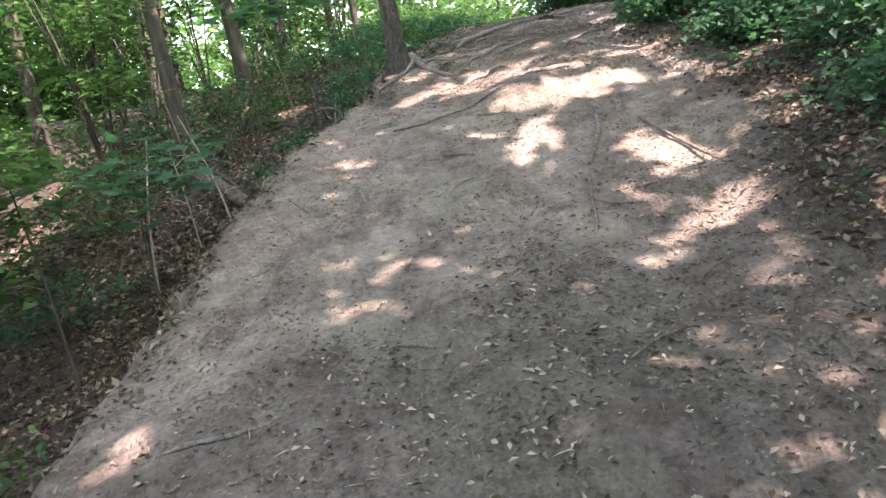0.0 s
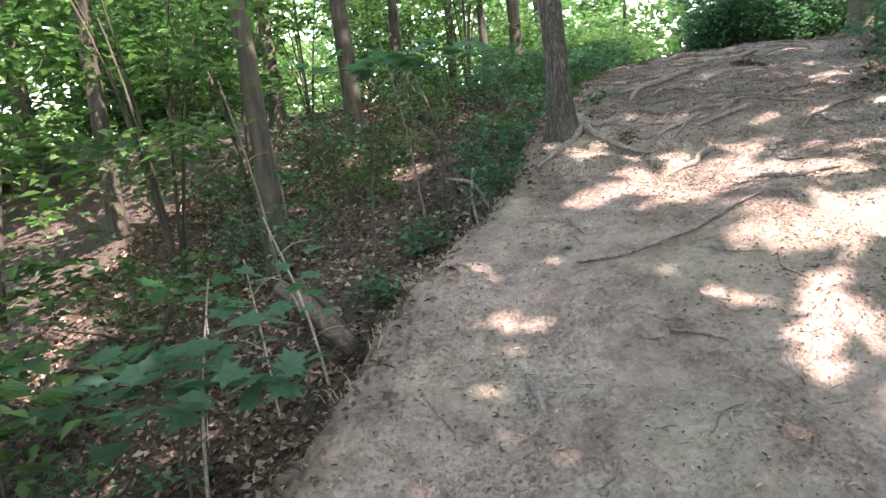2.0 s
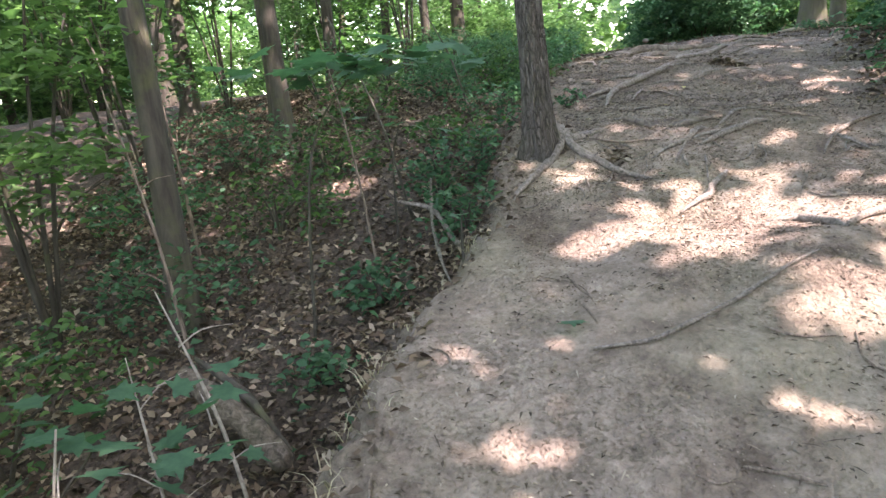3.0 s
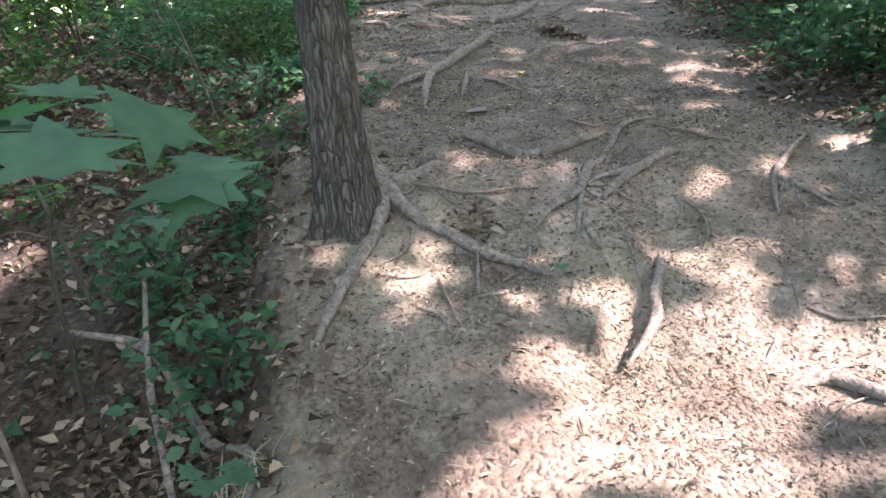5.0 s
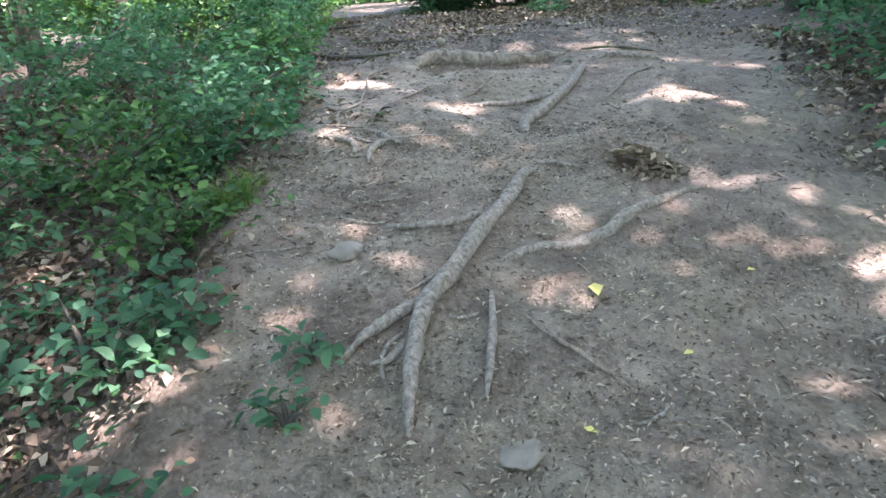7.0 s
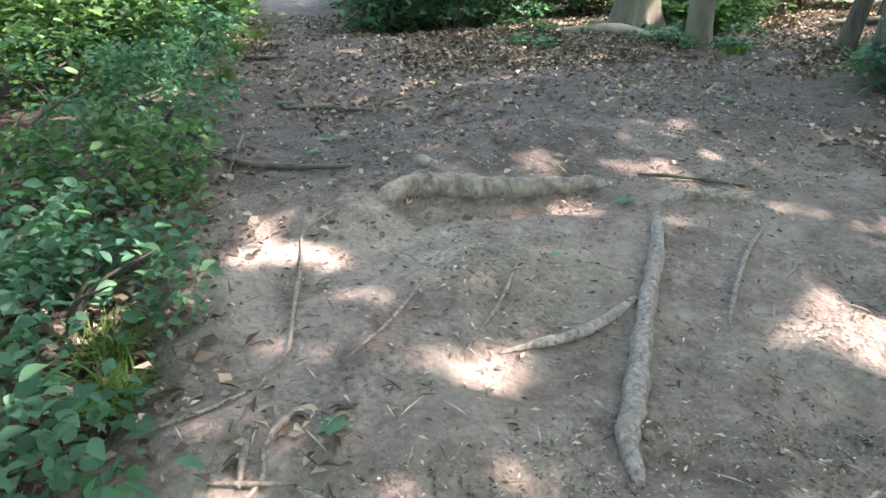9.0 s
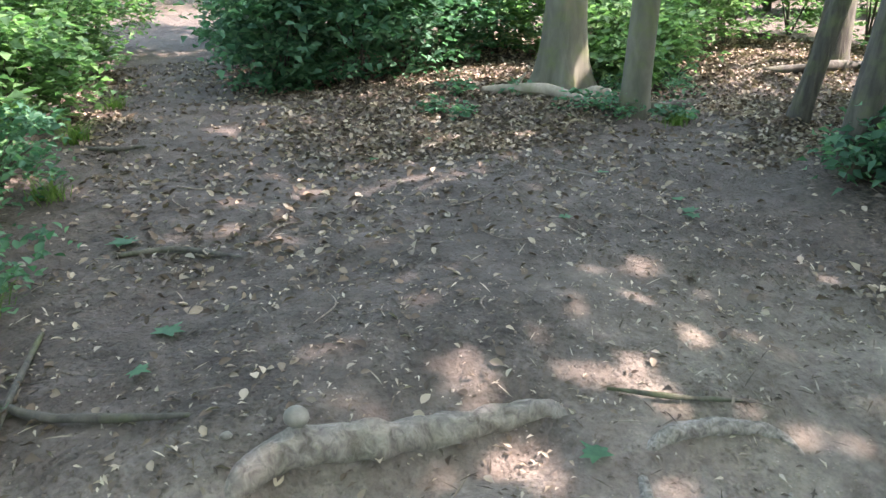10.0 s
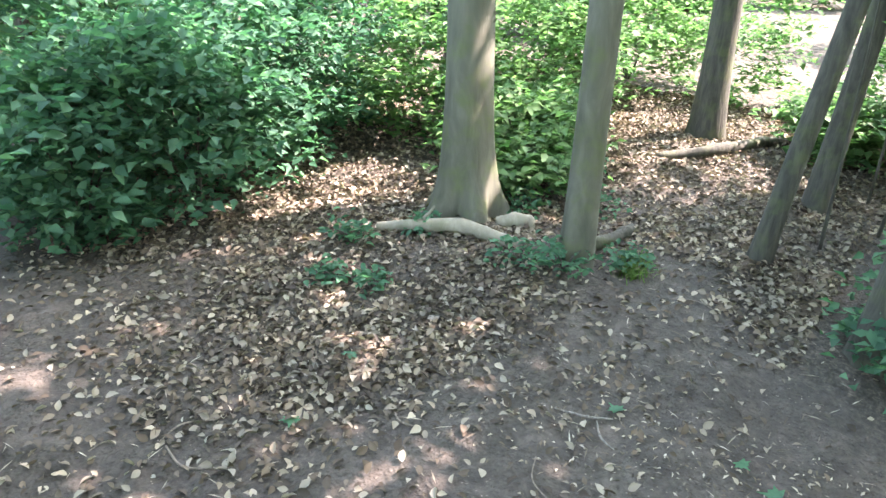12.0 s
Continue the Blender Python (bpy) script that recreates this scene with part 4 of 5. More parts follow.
stick([(0.91, 2.78), (0.85, 2.49), (0.80, 2.20)], 0.014, "dark bent stick lying on the clay", 50)
stick([(1.48, 3.49), (1.58, 3.01), (1.70, 2.59)], 0.016, "long dark stick lying across the bank", 51)
stick([(1.08, 1.56), (1.20, 1.65), (1.33, 1.73)], 0.008, seed=52)
stick([(0.62, 1.12), (0.75, 1.21), (0.91, 1.27)], 0.009, seed=53)
stick([(-0.33, 4.10), (-0.09, 4.12), (0.08, 4.19), (0.33, 4.34), (0.47, 4.38), (0.61, 4.42), (0.74, 4.45)], 0.013, "long pale branch lying down the slope", 54, material=ROOT)
stick([(-0.34, 4.66), (-0.31, 4.54), (-0.26, 4.44)], 0.007, seed=55)
stick([(-1.24, 5.14), (-1.15, 5.29), (-1.02, 5.43)], 0.008, seed=56)
stick([(-0.32, 4.43), (-0.30, 4.33), (-0.28, 4.25)], 0.008, seed=57)
stick([(-0.02, 5.76), (-0.04, 5.59), (-0.05, 5.46)], 0.007, seed=58)
stick([(0.19, 5.92), (0.12, 5.75), (0.02, 5.50)], 0.009, "thin pale root hanging straight down the slope", 59, material=ROOT)
stick([(0.96, 7.69), (0.97, 7.54), (1.03, 7.44), (1.06, 7.37), (1.08, 7.28)], 0.009, seed=60)
stick([(1.31, 10.54), (1.15, 10.46), (1.09, 10.27), (0.98, 9.93), (0.91, 9.72), (0.81, 9.64)], 0.010, "long bent dry stick lying beside the verge", 61)
stick([(2.90, 9.85), (2.65, 9.69), (2.45, 9.54), (2.32, 9.43)], 0.013, "pale dry stick lying on the clay", 62, material=ROOT)
stick([(0.64, 9.28), (0.73, 9.25), (0.82, 9.23)], 0.008, seed=63)
stick([(0.74, 9.38), (0.72, 9.32), (0.70, 9.25)], 0.012, seed=64)
stick([(0.88, 9.46), (0.82, 9.40), (0.78, 9.36)], 0.014, seed=65)
stick([(0.98, 11.30), (1.09, 11.16), (1.30, 11.02), (1.48, 10.91)], 0.020, "dark dead branch lying on the dark soil", 66, material=BARK_DARK)
stick([(1.13, 11.70), (1.03, 11.31), (0.97, 11.14)], 0.014, "dark dead branch lying on the dark soil", 67, material=BARK_DARK)
stick([(1.47, 12.30), (1.71, 12.27), (1.95, 11.98)], 0.020, "dark dead branch lying on the dark soil", 68, material=BARK_DARK)
stick([(1.54, 14.17), (1.70, 14.00), (1.88, 13.96)], 0.022, "dark dead branch lying on the dark soil", 69, material=BARK_DARK)
stick([(2.71, 10.41), (2.86, 10.24), (3.11, 10.13)], 0.012, "dark dead branch lying on the dark soil", 70, material=BARK_DARK)
stick([(0.08, 6.34), (0.14, 6.24), (0.23, 6.21), (0.34, 6.20), (0.45, 6.18), (0.56, 6.14)], 0.010, seed=71)
stick([(1.39, 6.57), (1.50, 6.46), (1.54, 6.32), (1.64, 6.22)], 0.011, seed=72)
stick([(1.05, 6.81), (1.08, 6.71), (1.13, 6.64)], 0.010, seed=73)
stick([(0.96, 7.67), (1.02, 7.45), (1.09, 7.29)], 0.008, seed=74)
stick([(1.80, 9.94), (1.63, 9.76), (1.39, 9.54)], 0.010, seed=75)
stick([(1.42, 9.92), (1.23, 9.73), (1.06, 9.62)], 0.007, seed=76)
stick([(2.81, 9.57), (2.74, 9.54), (2.66, 9.51)], 0.007, seed=77)
stick([(-1.19, 3.60), (-1.19, 3.52), (-1.17, 3.44)], 0.009, seed=78)
stick([(0.04, 3.57), (0.16, 3.52), (0.26, 3.47)], 0.010, seed=79)
stick([(-1.06, 3.19), (-1.00, 3.11), (-0.93, 3.02)], 0.008, seed=80)
stick([(-0.36, 1.53), (-0.28, 1.50), (-0.18, 1.45)], 0.011, "short dark stick lying on the clay", 81)
stick([(-1.25, 3.72), (-1.45, 3.55), (-1.62, 3.2)], 0.006, seed=82)


def log_in_gully():
    ob = tagged(new("log"), "rotten split log lying on the edge of the gully", "log")
    a, b = Vector((-2.10, 4.32, 1.80)), Vector((-1.62, 4.06, 1.47))
    part("log_body", tube([a, a.lerp(b, 0.5) + Vector((0, 0, 0.03)), b], [0.040, 0.058, 0.050], ROTTEN, 30, 16, 0.10, 5, "log_body", 90), ob)
    s = tube([a + Vector((0.05, 0.05, 0.05)), a.lerp(b, 0.5) + Vector((0.05, 0.05, 0.08)), b + Vector((0.02, 0.03, 0.04))], [0.01, 0.022, 0.008], BARK_DARK, 16, 8, 0.15, 0, "rotten_seam", 91)
    part("rotten_seam", s, ob, "dark rotten seam")
    return ob


log_in_gully()


def fallen_log():
    ob = tagged(new("log"), "pale fallen log lying between two trunks", "log")
    line = [at(4.77, 14.16, 0.04), at(4.95, 13.88, 0.06), at(5.10, 13.66, 0.06), at(5.16, 13.42, 0.03), at(5.20, 13.22, 0.01)]
    part("log_body", tube(line, [0.030, 0.048, 0.053, 0.050, 0.034], LOGWOOD, 36, 14, 0.025, 0, "log_body", 92), ob)
    part("snag", tube([line[1] + Vector((0, 0, 0.05)), line[1] + Vector((0.05, -0.05, 0.14))], [0.016, 0.007], LOGWOOD, 6, 7, 0.1, 0, "snag", 93), ob)
    return ob


fallen_log()
root([(5.42, 13.1), (5.7, 12.92), (5.95, 12.86), (6.15, 12.9)], [0.05, 0.06, 0.05, 0.03], "dark rotten log beside the trunk foot", 0.02, (), 94, BARK_DARK, "fallen logs", "log", "log", 12)
root([(7.75, 13.45), (8.3, 13.0), (8.9, 12.85), (9.6, 12.6)], [0.05, 0.07, 0.06, 0.03], "dead branch lying beside the far path", 0.05, (), 95, BARK_DARK, "fallen logs", "log", "log", 10)


def rock(x, y, size, label, seed, sink=0.3, group=""):
    bm = bmesh.new()
    bmesh.ops.create_icosphere(bm, subdivisions=3, radius=1)
    for v in bm.verts:
        q = v.co * 1.3 + Vector((seed * 3.1, 0, 0))
        v.co *= 1 + 0.28 * noise.noise(q) + 0.10 * noise.noise(q * 3)
        v.co = Vector((v.co.x * size[0], v.co.y * size[1], v.co.z * size[2]))
    me = bpy.data.meshes.new("stone")
    bm.to_mesh(me)
    bm.free()
    me.materials.append(STONE)
    me.polygons.foreach_set("use_smooth", np.ones(len(me.polygons), bool))
    ob = tagged(new("stone", me), label, "stone", group)
    ob.matrix_world = Matrix.Translation(at(x, y, size[2] * (1 - 2 * sink))) @ pose(0, 0, 0, 0, 0, seed * 50)
    return ob


rock(0.50, 8.20, (0.080, 0.055, 0.026), "flat pale stone half sunk in the clay", 1, 0.35)
root([(5.46, 13.62), (5.54, 13.50), (5.60, 13.42)], [0.072, 0.075, 0.070], "short pale cut log end beside the trunk", 0.06, (), 96, LOGWOOD, "fallen logs", "log", "log", 14)
rock(0.73, 7.22, (0.060, 0.080, 0.010), "flat grey stone slab sunk in the clay", 3, 0.42)
r7 = np.random.default_rng(77)
for k in range(16):
    y = 1.5 + 9.5 * r7.random()
    x = np.interp(y, EDGE_Y, EDGE_X) + 0.15 + (np.interp(y, BANK_Y, BANK_X) - np.interp(y, EDGE_Y, EDGE_X) - 0.3) * r7.random()
    s = 0.010 + 0.013 * r7.random()
    rock(float(x), float(y), (s, s * 0.8, s * 0.6), "small pale pebble in the clay", k + 5, 0.3, "pebbles on the slope")


# a pale fungus cap on the half-buried root
def fungus():
    p = Vector((1.73, 10.65, float(height(1.73, 10.65)) + 0.098))
    bm = bmesh.new()
    bmesh.ops.create_uvsphere(bm, u_segments=16, v_segments=8, radius=0.038)
    for v in bm.verts:
        v.co.z *= 0.75
        v.co *= 1 + 0.12 * noise.noise(v.co * 40)
    me = bpy.data.meshes.new("fungus")
    bm.to_mesh(me)
    bm.free()
    me.materials.append(STONE)
    me.polygons.foreach_set("use_smooth", np.ones(len(me.polygons), bool))
    ob = tagged(new("fungus", me), "round whitish fungus on the half-buried root", "fungus")
    ob.location = p


fungus()

# ---- broad lobed leaves near the way ----


def maple_leaf(size, material, seed=0):
    """One five-lobed leaf with its stalk, slightly cupped."""
    pts = [(0, 0), (0.20, -0.06), (0.46, -0.10), (0.34, 0.12), (0.62, 0.30), (0.36, 0.34), (0.30, 0.52), (0.12, 0.52), (0.0, 0.95)]
    pts = pts + [(-x, y) for x, y in reversed(pts[1:-1])]
    c = (0, 0.28)
    v = [(c[0], c[1], 0.0)] + [(x, y, 0.10 * (x * x + (y - 0.28) ** 2) * (1 if seed % 2 else -1)) for x, y in pts]
    v = [(size * a, size * b, size * z) for a, b, z in v]
    n = len(pts)
    f = [(0, 1 + k, 1 + (k + 1) % n) for k in range(n)]
    return mesh_of("blade", v, f, material)


BLADES = [maple_leaf(1.0, LEAF_COOL, 0), maple_leaf(1.0, LEAF_COOL, 1)]


def leaf_spray(origin, leaves, label, stem_foot, seed):
    """A sapling twig with broad leaves, each a part."""
    ob = tagged(new("maple_sapling"), label, "sapling", "maple saplings")
    ob.location = stem_foot
    f = Vector(stem_foot)
    o = Vector(origin) - f
    twig = part("stem", tube([(0, 0, -0.05), (o.x * 0.3, o.y * 0.3, o.z * 0.7), o], [0.010, 0.007, 0.003], BARK_DARK, 10, 6, 0.05, 0, "stem", seed), ob)
    r = np.random.default_rng(seed)
    for k, (dx, dy, dz, s) in enumerate(leaves):
        b = part("blade", BLADES[k % 2], twig)
        b.matrix_basis = Matrix.Translation(o + Vector((dx, dy, dz))) @ pose(0, 0, 0, r.normal() * 14, r.normal() * 14, r.random() * 360) @ Matrix.Scale(s, 4)
    return ob


r8 = np.random.default_rng(88)


def spread(n, a, b, c, s):
    return [(a * max(-1.6, min(1.6, r8.normal())), b * max(-1.6, min(1.6, r8.normal())), c * r8.normal(), s * (0.7 + 0.5 * r8.random())) for _ in range(n)]


leaf_spray((-1.22, 4.80, 3.07), spread(64, 0.34, 0.20, 0.035, 0.15), "maple sapling with a flat tier of broad leaves", at(-1.65, 4.95), 1)
leaf_spray((-1.92, 2.78, 1.80), spread(90, 0.26, 0.26, 0.10, 0.14), "maple sapling with broad bluish-green leaves", at(-1.95, 2.75), 2)
leaf_spray((-1.95, 3.35, 1.95), spread(34, 0.26, 0.24, 0.10, 0.12), "maple sapling with broad bluish-green leaves", at(-2.2, 3.3), 3)
leaf_spray((-0.80, 5.05, 2.28), spread(4, 0.05, 0.05, 0.02, 0.085), "maple seedling with small bright leaves", at(-0.82, 5.05), 4)
leaf_spray((-1.15, 5.9, 2.75), spread(10, 0.2, 0.2, 0.08, 0.10), "maple sapling with small dark leaves", at(-1.25, 6.0), 5)

# bare saplings and dead twigs on the wooded side
for k, (x, y, dx, dy, h, r) in enumerate([(-1.72, 3.9, -0.25, 0.05, 1.0, 0.010), (-1.95, 3.7, -0.1, 0.1, 0.9, 0.008), (-2.15, 3.2, 0.2, 0.0, 1.1, 0.010), (-2.3, 4.9, -0.3, 0.2, 1.5, 0.012), (-1.15, 6.2, -0.5, 0.5, 1.5, 0.011), (-1.35, 5.6, -0.25, 0.3, 1.6, 0.010), (-0.62, 7.9, -0.5, 0.7, 1.4, 0.011), (-2.6, 6.0, -0.2, 0.1, 1.8, 0.014), (-2.4, 2.4, -0.2, 0.2, 1.5, 0.013)]):
    p = at(x, y, -0.04)
    ob = tagged(new("bare_sapling"), "thin bare sapling stem with dead twigs", "sapling", "bare stems of the wooded side")
    ob.location = p
    shoot = part("stem", tube([(0, 0, 0), (dx * 0.35, dy * 0.35, h * 0.5), (dx, dy, h)], [r, r * 0.7, r * 0.3], TWIG if k < 3 else DEAD if k % 2 else BARK_DARK, 12, 6, 0.06, 0, "stem", 700 + k), ob)
    for j in range(4):
        s = 0.3 + 0.16 * j
        a = j * 2.1 + k
        b = Vector((dx * s, dy * s, h * s))
        part("twig", tube([b, b + Vector((0.10 * math.cos(a), 0.10 * math.sin(a), 0.06)), b + Vector((0.22 * math.cos(a), 0.22 * math.sin(a), 0.07))], [r * 0.4, r * 0.3, r * 0.12], TWIG if k < 3 else DEAD, 6, 5, 0.08, 0, "twig", 720 + 7 * k + j), shoot)


def grass_tuft(x, y, n, length, seed, material=None, label="tuft of bright green grass at the path edge", group="grass tufts along the verge"):
    r = np.random.default_rng(seed)
    v, f = [], []
    for k in range(n):
        a, s = r.random() * 6.28, length * (0.5 + 0.6 * r.random())
        b = np.array([r.normal() * 0.04, r.normal() * 0.04, -0.01])
        d, w = np.array([math.cos(a), math.sin(a), 0]), np.array([-math.sin(a), math.cos(a), 0]) * 0.003
        i = len(v)
        for u, wide in ((0, 1), (0.5, 0.8), (1.0, 0.1)):
            c = b + d * s * 0.75 * u ** 1.6 + np.array([0, 0, s * (u - 0.45 * u * u)])
            v += [c - w * wide, c + w * wide]
        f += [(i, i + 1, i + 3, i + 2), (i + 2, i + 3, i + 5, i + 4)]
    ob = tagged(new("grass_tuft", mesh_of("grass_tuft", v, f, material or GRASS)), label, "grass", group)
    ob.location = at(x, y)


for k, (x, y, n, s) in enumerate([(0.44, 9.80, 150, 0.24), (0.12, 8.68, 150, 0.24), (0.20, 8.85, 90, 0.20), (0.45, 10.0, 110, 0.22), (0.62, 10.5, 80, 0.2), (5.44, 12.55, 140, 0.16), (5.58, 12.62, 120, 0.16), (0.95, 12.0, 80, 0.2), (1.25, 13.2, 90, 0.25), (1.5, 14.4, 120, 0.3), (1.9, 15.6, 120, 0.3)]):
    grass_tuft(x, y, n, s, 800 + k)

r10 = np.random.default_rng(1010)
for k in range(30):
    y = 1.9 + 3.4 * r10.random()
    grass_tuft(float(np.interp(y, EDGE_Y, EDGE_X) - 0.02 + 0.07 * r10.normal()), float(y), 12, 0.09 + 0.07 * r10.random(), 840 + k, STRAW, "tuft of dry pale grass on the lip of the slope", "dry grass along the lip")

# ---- fallen leaves, twigs and chips ----


def stuff(name, me, label, category):
    return tagged(new(name, me), label, category, kind="stuff")


def on_clay(x, y):
    return (1 - litter_mask(x, y)) * np.clip(0.45 + 0.5 * vnoise(x, y, 0.6, 41), 0, 1)


stuff("leaf_litter", scatter("leaf_litter", 190000, -4.2, 4.4, -0.5, 11.5, lambda x, y: litter_mask(x, y) * (0.62 + 0.38 * vnoise(x, y, 0.5, 42)), 0.050, LITTER, 43, 0.5, 0.56, fold=0.18), "brown fallen leaves on the banks", "leaf litter")
stuff("leaf_litter", scatter("leaf_litter", 190000, 1.5, 11, 11.5, 18, lambda x, y: np.clip(litter_mask(x, y) * 0.8 + 0.10, 0, 1) * (0.6 + 0.4 * vnoise(x, y, 0.5, 44)), 0.046, LITTER, 45, 0.55, 0.6, fold=0.18, fine=True), "brown fallen leaves round the clearing", "leaf litter")
stuff("leaf_litter", scatter("leaf_litter", 11000, 0.7, 6.5, 10.3, 14.5, lambda x, y: 0.18 + 0.12 * vnoise(x, y, 0.6, 46), 0.040, LITTER, 47, 0.8, 0.6, fold=0.15, fine=True), "scattered brown leaves on the dark soil", "leaf litter")
stuff("bark_chips", scatter("bark_chips", 52000, -1.8, 4.5, 0.6, 12.5, on_clay, 0.027, CHIP, 48, 1.0, 0.35, 0.003), "small chips and crumbs strewn over the clay", "debris")
stuff("bark_chips", scatter("bark_chips", 46000, -0.6, 2.3, 4.4, 9.2, lambda x, y: (1 - litter_mask(x, y)) * np.clip(0.5 + 0.6 * vnoise(x, y, 0.35, 55), 0, 1), 0.016, CHIP, 56, 0.7, 0.4, 0.002), "fine crumbs and leaf scraps among the roots", "debris")
stuff("leaf_litter", scatter("leaf_litter", 16000, -2.0, 3.2, 0.3, 3.2, lambda x, y: humus_mask(x, y) * (1 - litter_mask(x, y)) * np.clip(0.9 + 0.9 * vnoise(x, y, 0.3, 57), 0, 1), 0.034, CHIP, 58, 0.8, 0.5), "damp leaf scraps trodden into the foot of the slope", "leaf litter")
stuff("twig_litter", scatter("twig_litter", 18000, -1.8, 5.5, 0.6, 14, lambda x, y: 0.25 + 0.2 * vnoise(x, y, 0.5, 49), 0.075, CHIP, 50, 1.5, 0.075, 0.004, 0.03), "short dry twigs strewn over the ground", "debris")

stuff("ground_ivy", scatter("ground_ivy", 5200, 1.95, 4.4, 0.8, 8.2, lambda x, y: step(0.05, 0.5, x - np.interp(y, BANK_Y, BANK_X)) * np.clip(0.35 + 0.9 * vnoise(x, y, 0.45, 51), 0, 1), 0.065, LEAF_COOL, 52, 0.9, 0.75, 0.05), "dark green ivy creeping over the bank", "ivy")
stuff("ground_ivy", scatter("ground_ivy", 5000, -4.5, -0.6, 0.5, 12.0, lambda x, y: litter_mask(x, y) * np.clip(0.05 + 0.8 * vnoise(x, y, 0.5, 53), 0, 1), 0.06, LEAF_COOL, 54, 0.9, 0.7, 0.05), "green seedlings over brown leaf litter", "seedlings")

for k, (x, y, s) in enumerate([(1.35, 7.36, 0.062), (1.26, 7.77, 0.062), (0.23, 6.92, 0.050), (0.91, 7.23, 0.045), (1.85, 7.68, 0.040)]):
    p = at(x, y, 0.012)
    ob = new("fallen_leaf", leaf_cloud("fallen_leaf", np.zeros((1, 3)), s, YELLOW, 4.0, 0.62, 60 + k, 0.0, 0.06))
    ob.location = p
    tagged(ob, "single yellow fallen leaf on the clay", "leaf", "yellow leaves on the slope")
for k, (x, y, s) in enumerate([(2.49, 10.20, 0.10), (0.43, 5.67, 0.06), (3.16, 13.07, 0.09), (1.94, 9.94, 0.06), (3.62, 13.21, 0.09), (4.17, 11.98, 0.08), (4.09, 11.20, 0.10), (1.55, 12.46, 0.14), (-0.38, 4.29, 0.12), (0.92, 9.36, 0.10), (1.51, 11.48, 0.12), (4.12, 11.25, 0.10), (3.51, 11.54, 0.08), (4.22, 11.45, 0.07), (1.38, 11.27, 0.08), (1.48, 12.44, 0.12)]):
    ob = new("fallen_leaf", BLADES[k % 2])
    ob.matrix_world = Matrix.Translation(at(x, y, 0.022)) @ pose(0, 0, 0, 6 * math.sin(k), 6 * math.cos(k), k * 67) @ Matrix.Scale(s, 4)
    tagged(ob, "green lobed leaf fallen on the ground", "leaf", "green leaves on the ground")


def debris_heap(x, y, radius, n, label, seed, size=0.06):
    r = np.random.default_rng(seed)
    a, d = r.random(n) * 6.28, radius * np.sqrt(r.random(n))
    px, py = x + d * np.cos(a), y + d * np.sin(a)
    z = height(px, py) + 0.01 + 0.035 * r.random(n) * (1 - d / radius)
    tagged(new("leaf_heap", leaf_cloud("leaf_heap", np.stack([px, py, z], 1), size, LITTER, 0.8, 0.4, seed)), label, "leaf heap", kind="stuff")


debris_heap(1.91, 8.43, 0.17, 170, "small heap of dry leaves washed together on the clay", 71)
debris_heap(0.22, 6.05, 0.10, 40, "dry leaves caught behind a root", 72)
debris_heap(0.86, 9.35, 0.16, 34, "dry leaves and green scraps beside a stick", 73, 0.045)


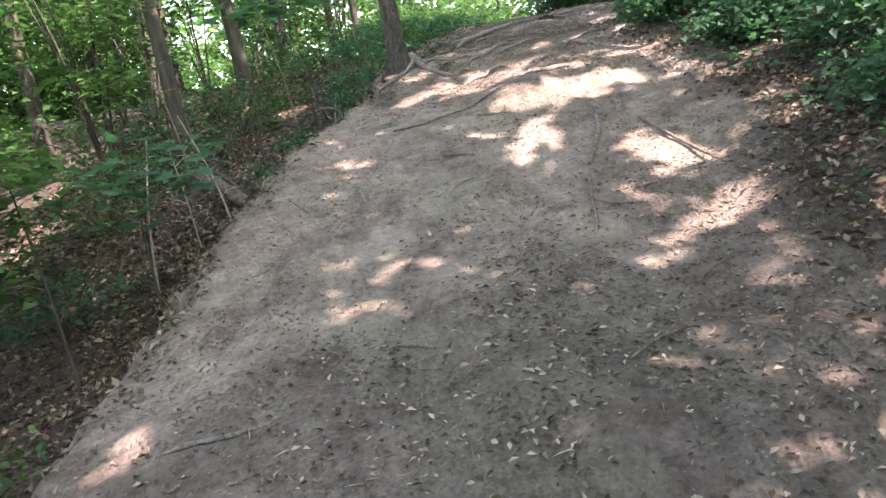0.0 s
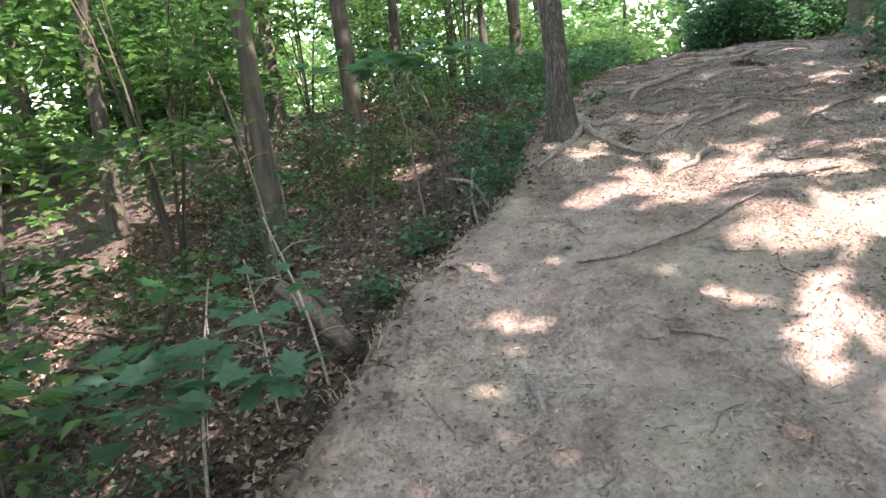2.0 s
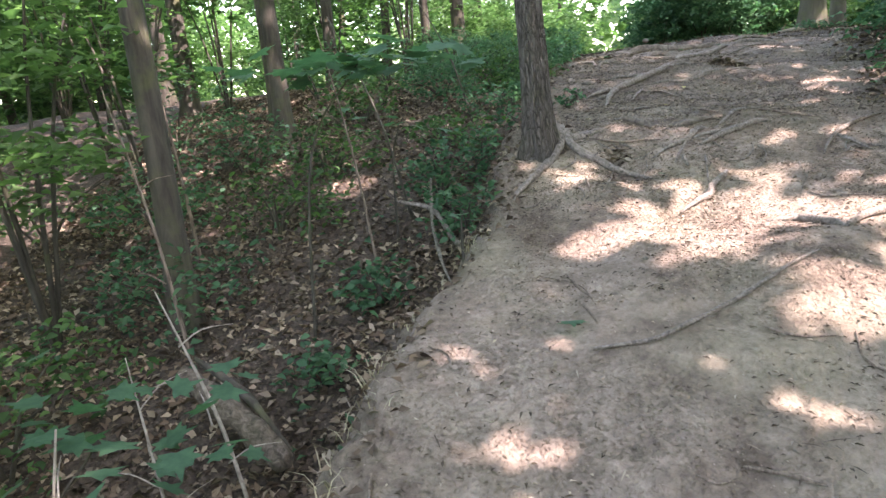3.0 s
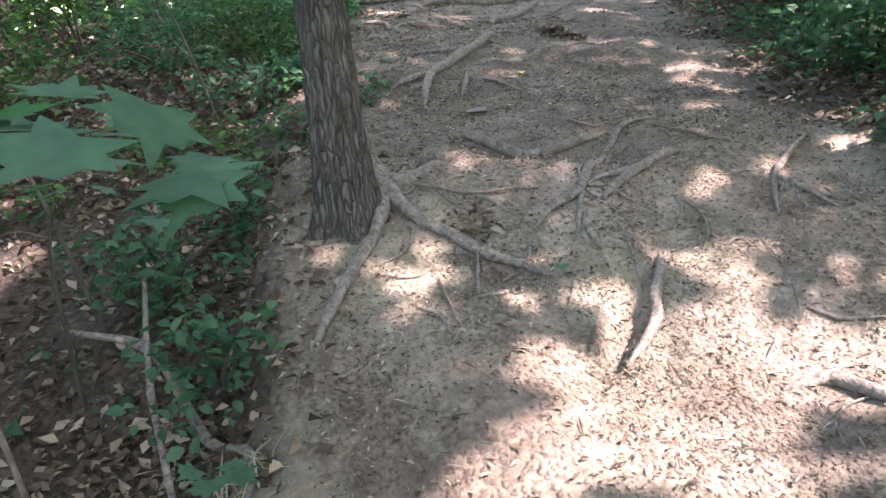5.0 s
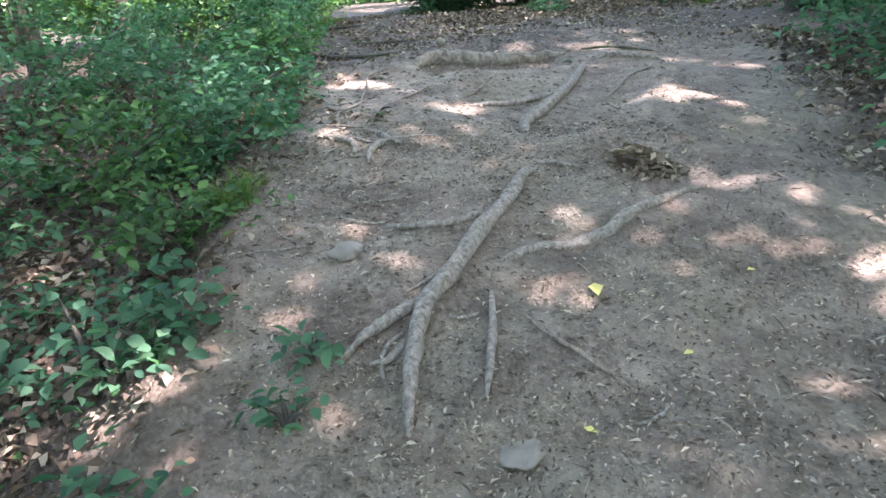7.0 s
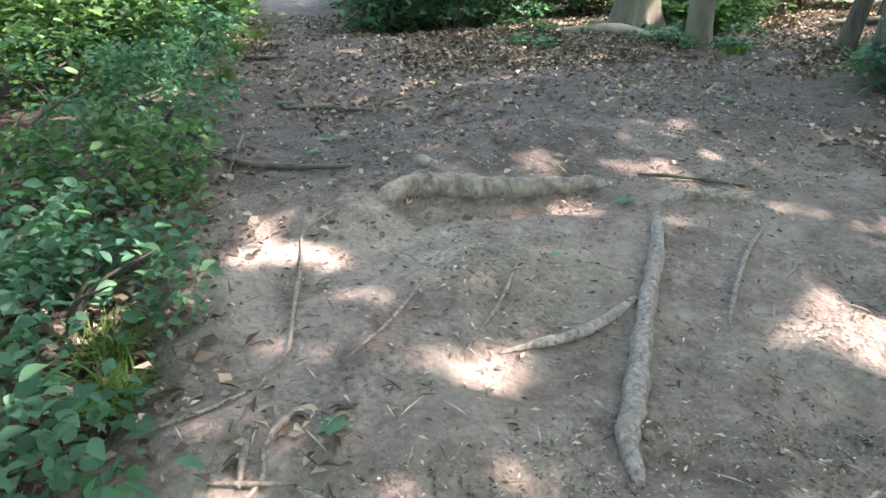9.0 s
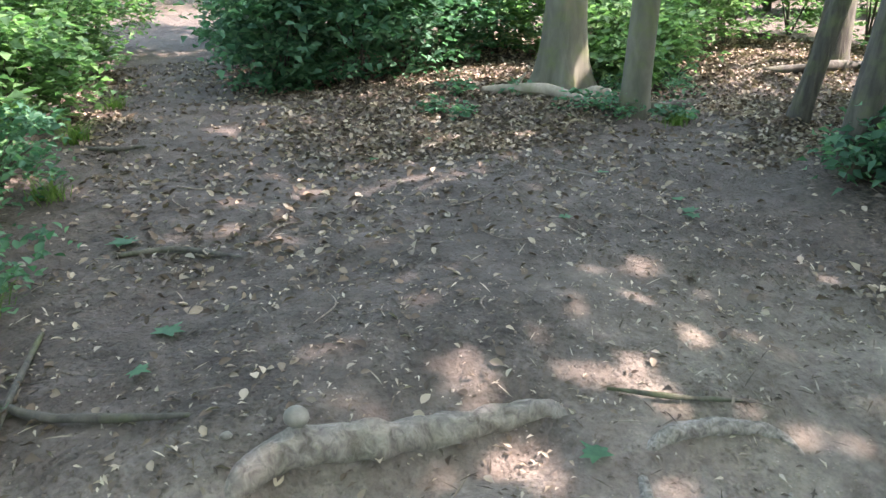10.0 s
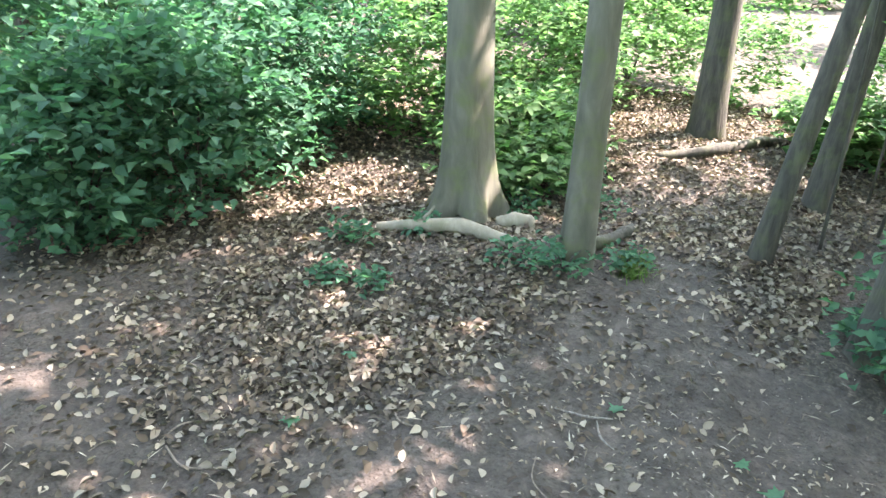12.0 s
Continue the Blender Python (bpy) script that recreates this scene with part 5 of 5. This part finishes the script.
def crumbs(n, x0, x1, y0, y1, small, large, seed, base=0.35):
    """Loose clods of clay, half sunk."""
    r = np.random.default_rng(seed)
    x, y = x0 + (x1 - x0) * r.random(n), y0 + (y1 - y0) * r.random(n)
    keep = r.random(n) < (1 - litter_mask(x, y)) * np.clip(base + 0.8 * vnoise(x, y, 0.4, 96), 0, 1)
    x, y = x[keep], y[keep]
    s = small + (large - small) * r.random(len(x)) ** 2.5
    c = np.stack([x, y, height(x, y) - 0.05 * s], 1)
    six = np.array([(1, 0, 0), (-1, 0, 0), (0, 1, 0), (0, -1, 0), (0, 0, 0.7), (0, 0, -0.7)])
    v = c[:, None, :] + six[None] * s[:, None, None] * (0.4 + 1.2 * r.random((len(x), 6, 1)))
    f = np.array([(0, 2, 4), (2, 1, 4), (1, 3, 4), (3, 0, 4), (2, 0, 5), (1, 2, 5), (3, 1, 5), (0, 3, 5)])
    tri = (np.arange(len(x))[:, None, None] * 6 + f[None]).reshape(-1, 3)
    stuff("soil_crumbs", mesh_of("soil_crumbs", v, tri, SOIL, False), "loose crumbs of dry clay on the slope", "soil")


crumbs(30000, -1.9, 3.7, 0.7, 11.3, 0.003, 0.010, 95)
crumbs(60000, -0.5, 1.9, 4.4, 6.7, 0.0025, 0.009, 97, 0.5)
crumbs(36000, -1.4, 2.0, 1.8, 4.4, 0.003, 0.011, 98)
crumbs(32000, -0.1, 2.2, 6.7, 9.2, 0.0025, 0.008, 99)

r9 = np.random.default_rng(99)
for k in range(58):
    x0, y0 = (0.7 + 0.55 * r9.normal(), 6.1 + 0.55 * r9.normal()) if k < 34 else (0.5 + 0.5 * r9.normal(), 8.0 + 1.0 * r9.normal())
    if x0 < np.interp(y0, EDGE_Y, EDGE_X) + 0.1:
        continue
    a, s = -1.9 + 0.9 * r9.normal(), 0.10 + 0.22 * r9.random()
    line = [(float(x0 + s * u * math.cos(a + 0.9 * u * math.sin(k))), float(y0 + s * u * math.sin(a + 0.9 * u * math.sin(k)))) for u in (0, 0.35, 0.7, 1.0)]
    w = 0.003 + 0.005 * r9.random()
    root(line, [w, w * 1.3, w, w * 0.4], "thin pale rootlet lying bare on the clay", 0.003, (), 200 + k, ROOT, "rootlets on the slope", "rootlet", "root", 6)
for k in range(40):
    x0, y0 = (1.5 + 4.5 * r9.random(), 10.9 + 3.2 * r9.random()) if k < 26 else (-0.9 + 2.4 * r9.random(), 1.6 + 3.2 * r9.random())
    a, s = 6.28 * r9.random(), 0.10 + 0.25 * r9.random()
    line = [(float(x0 + s * u * math.cos(a + 0.8 * u)), float(y0 + s * u * math.sin(a + 0.8 * u))) for u in (0, 0.5, 1.0)]
    stick(line, 0.003 + 0.004 * r9.random(), "thin dry twig lying on the soil", 300 + k, 0.002)
stick([(3.99, 12.21), (4.03, 12.09), (4.12, 11.98)], 0.008, "forked pale twig lying on the dark soil", 360, material=ROOT)
stick([(4.06, 12.03), (3.97, 11.96), (3.94, 11.88)], 0.006, "forked pale twig lying on the dark soil", 361, material=ROOT)
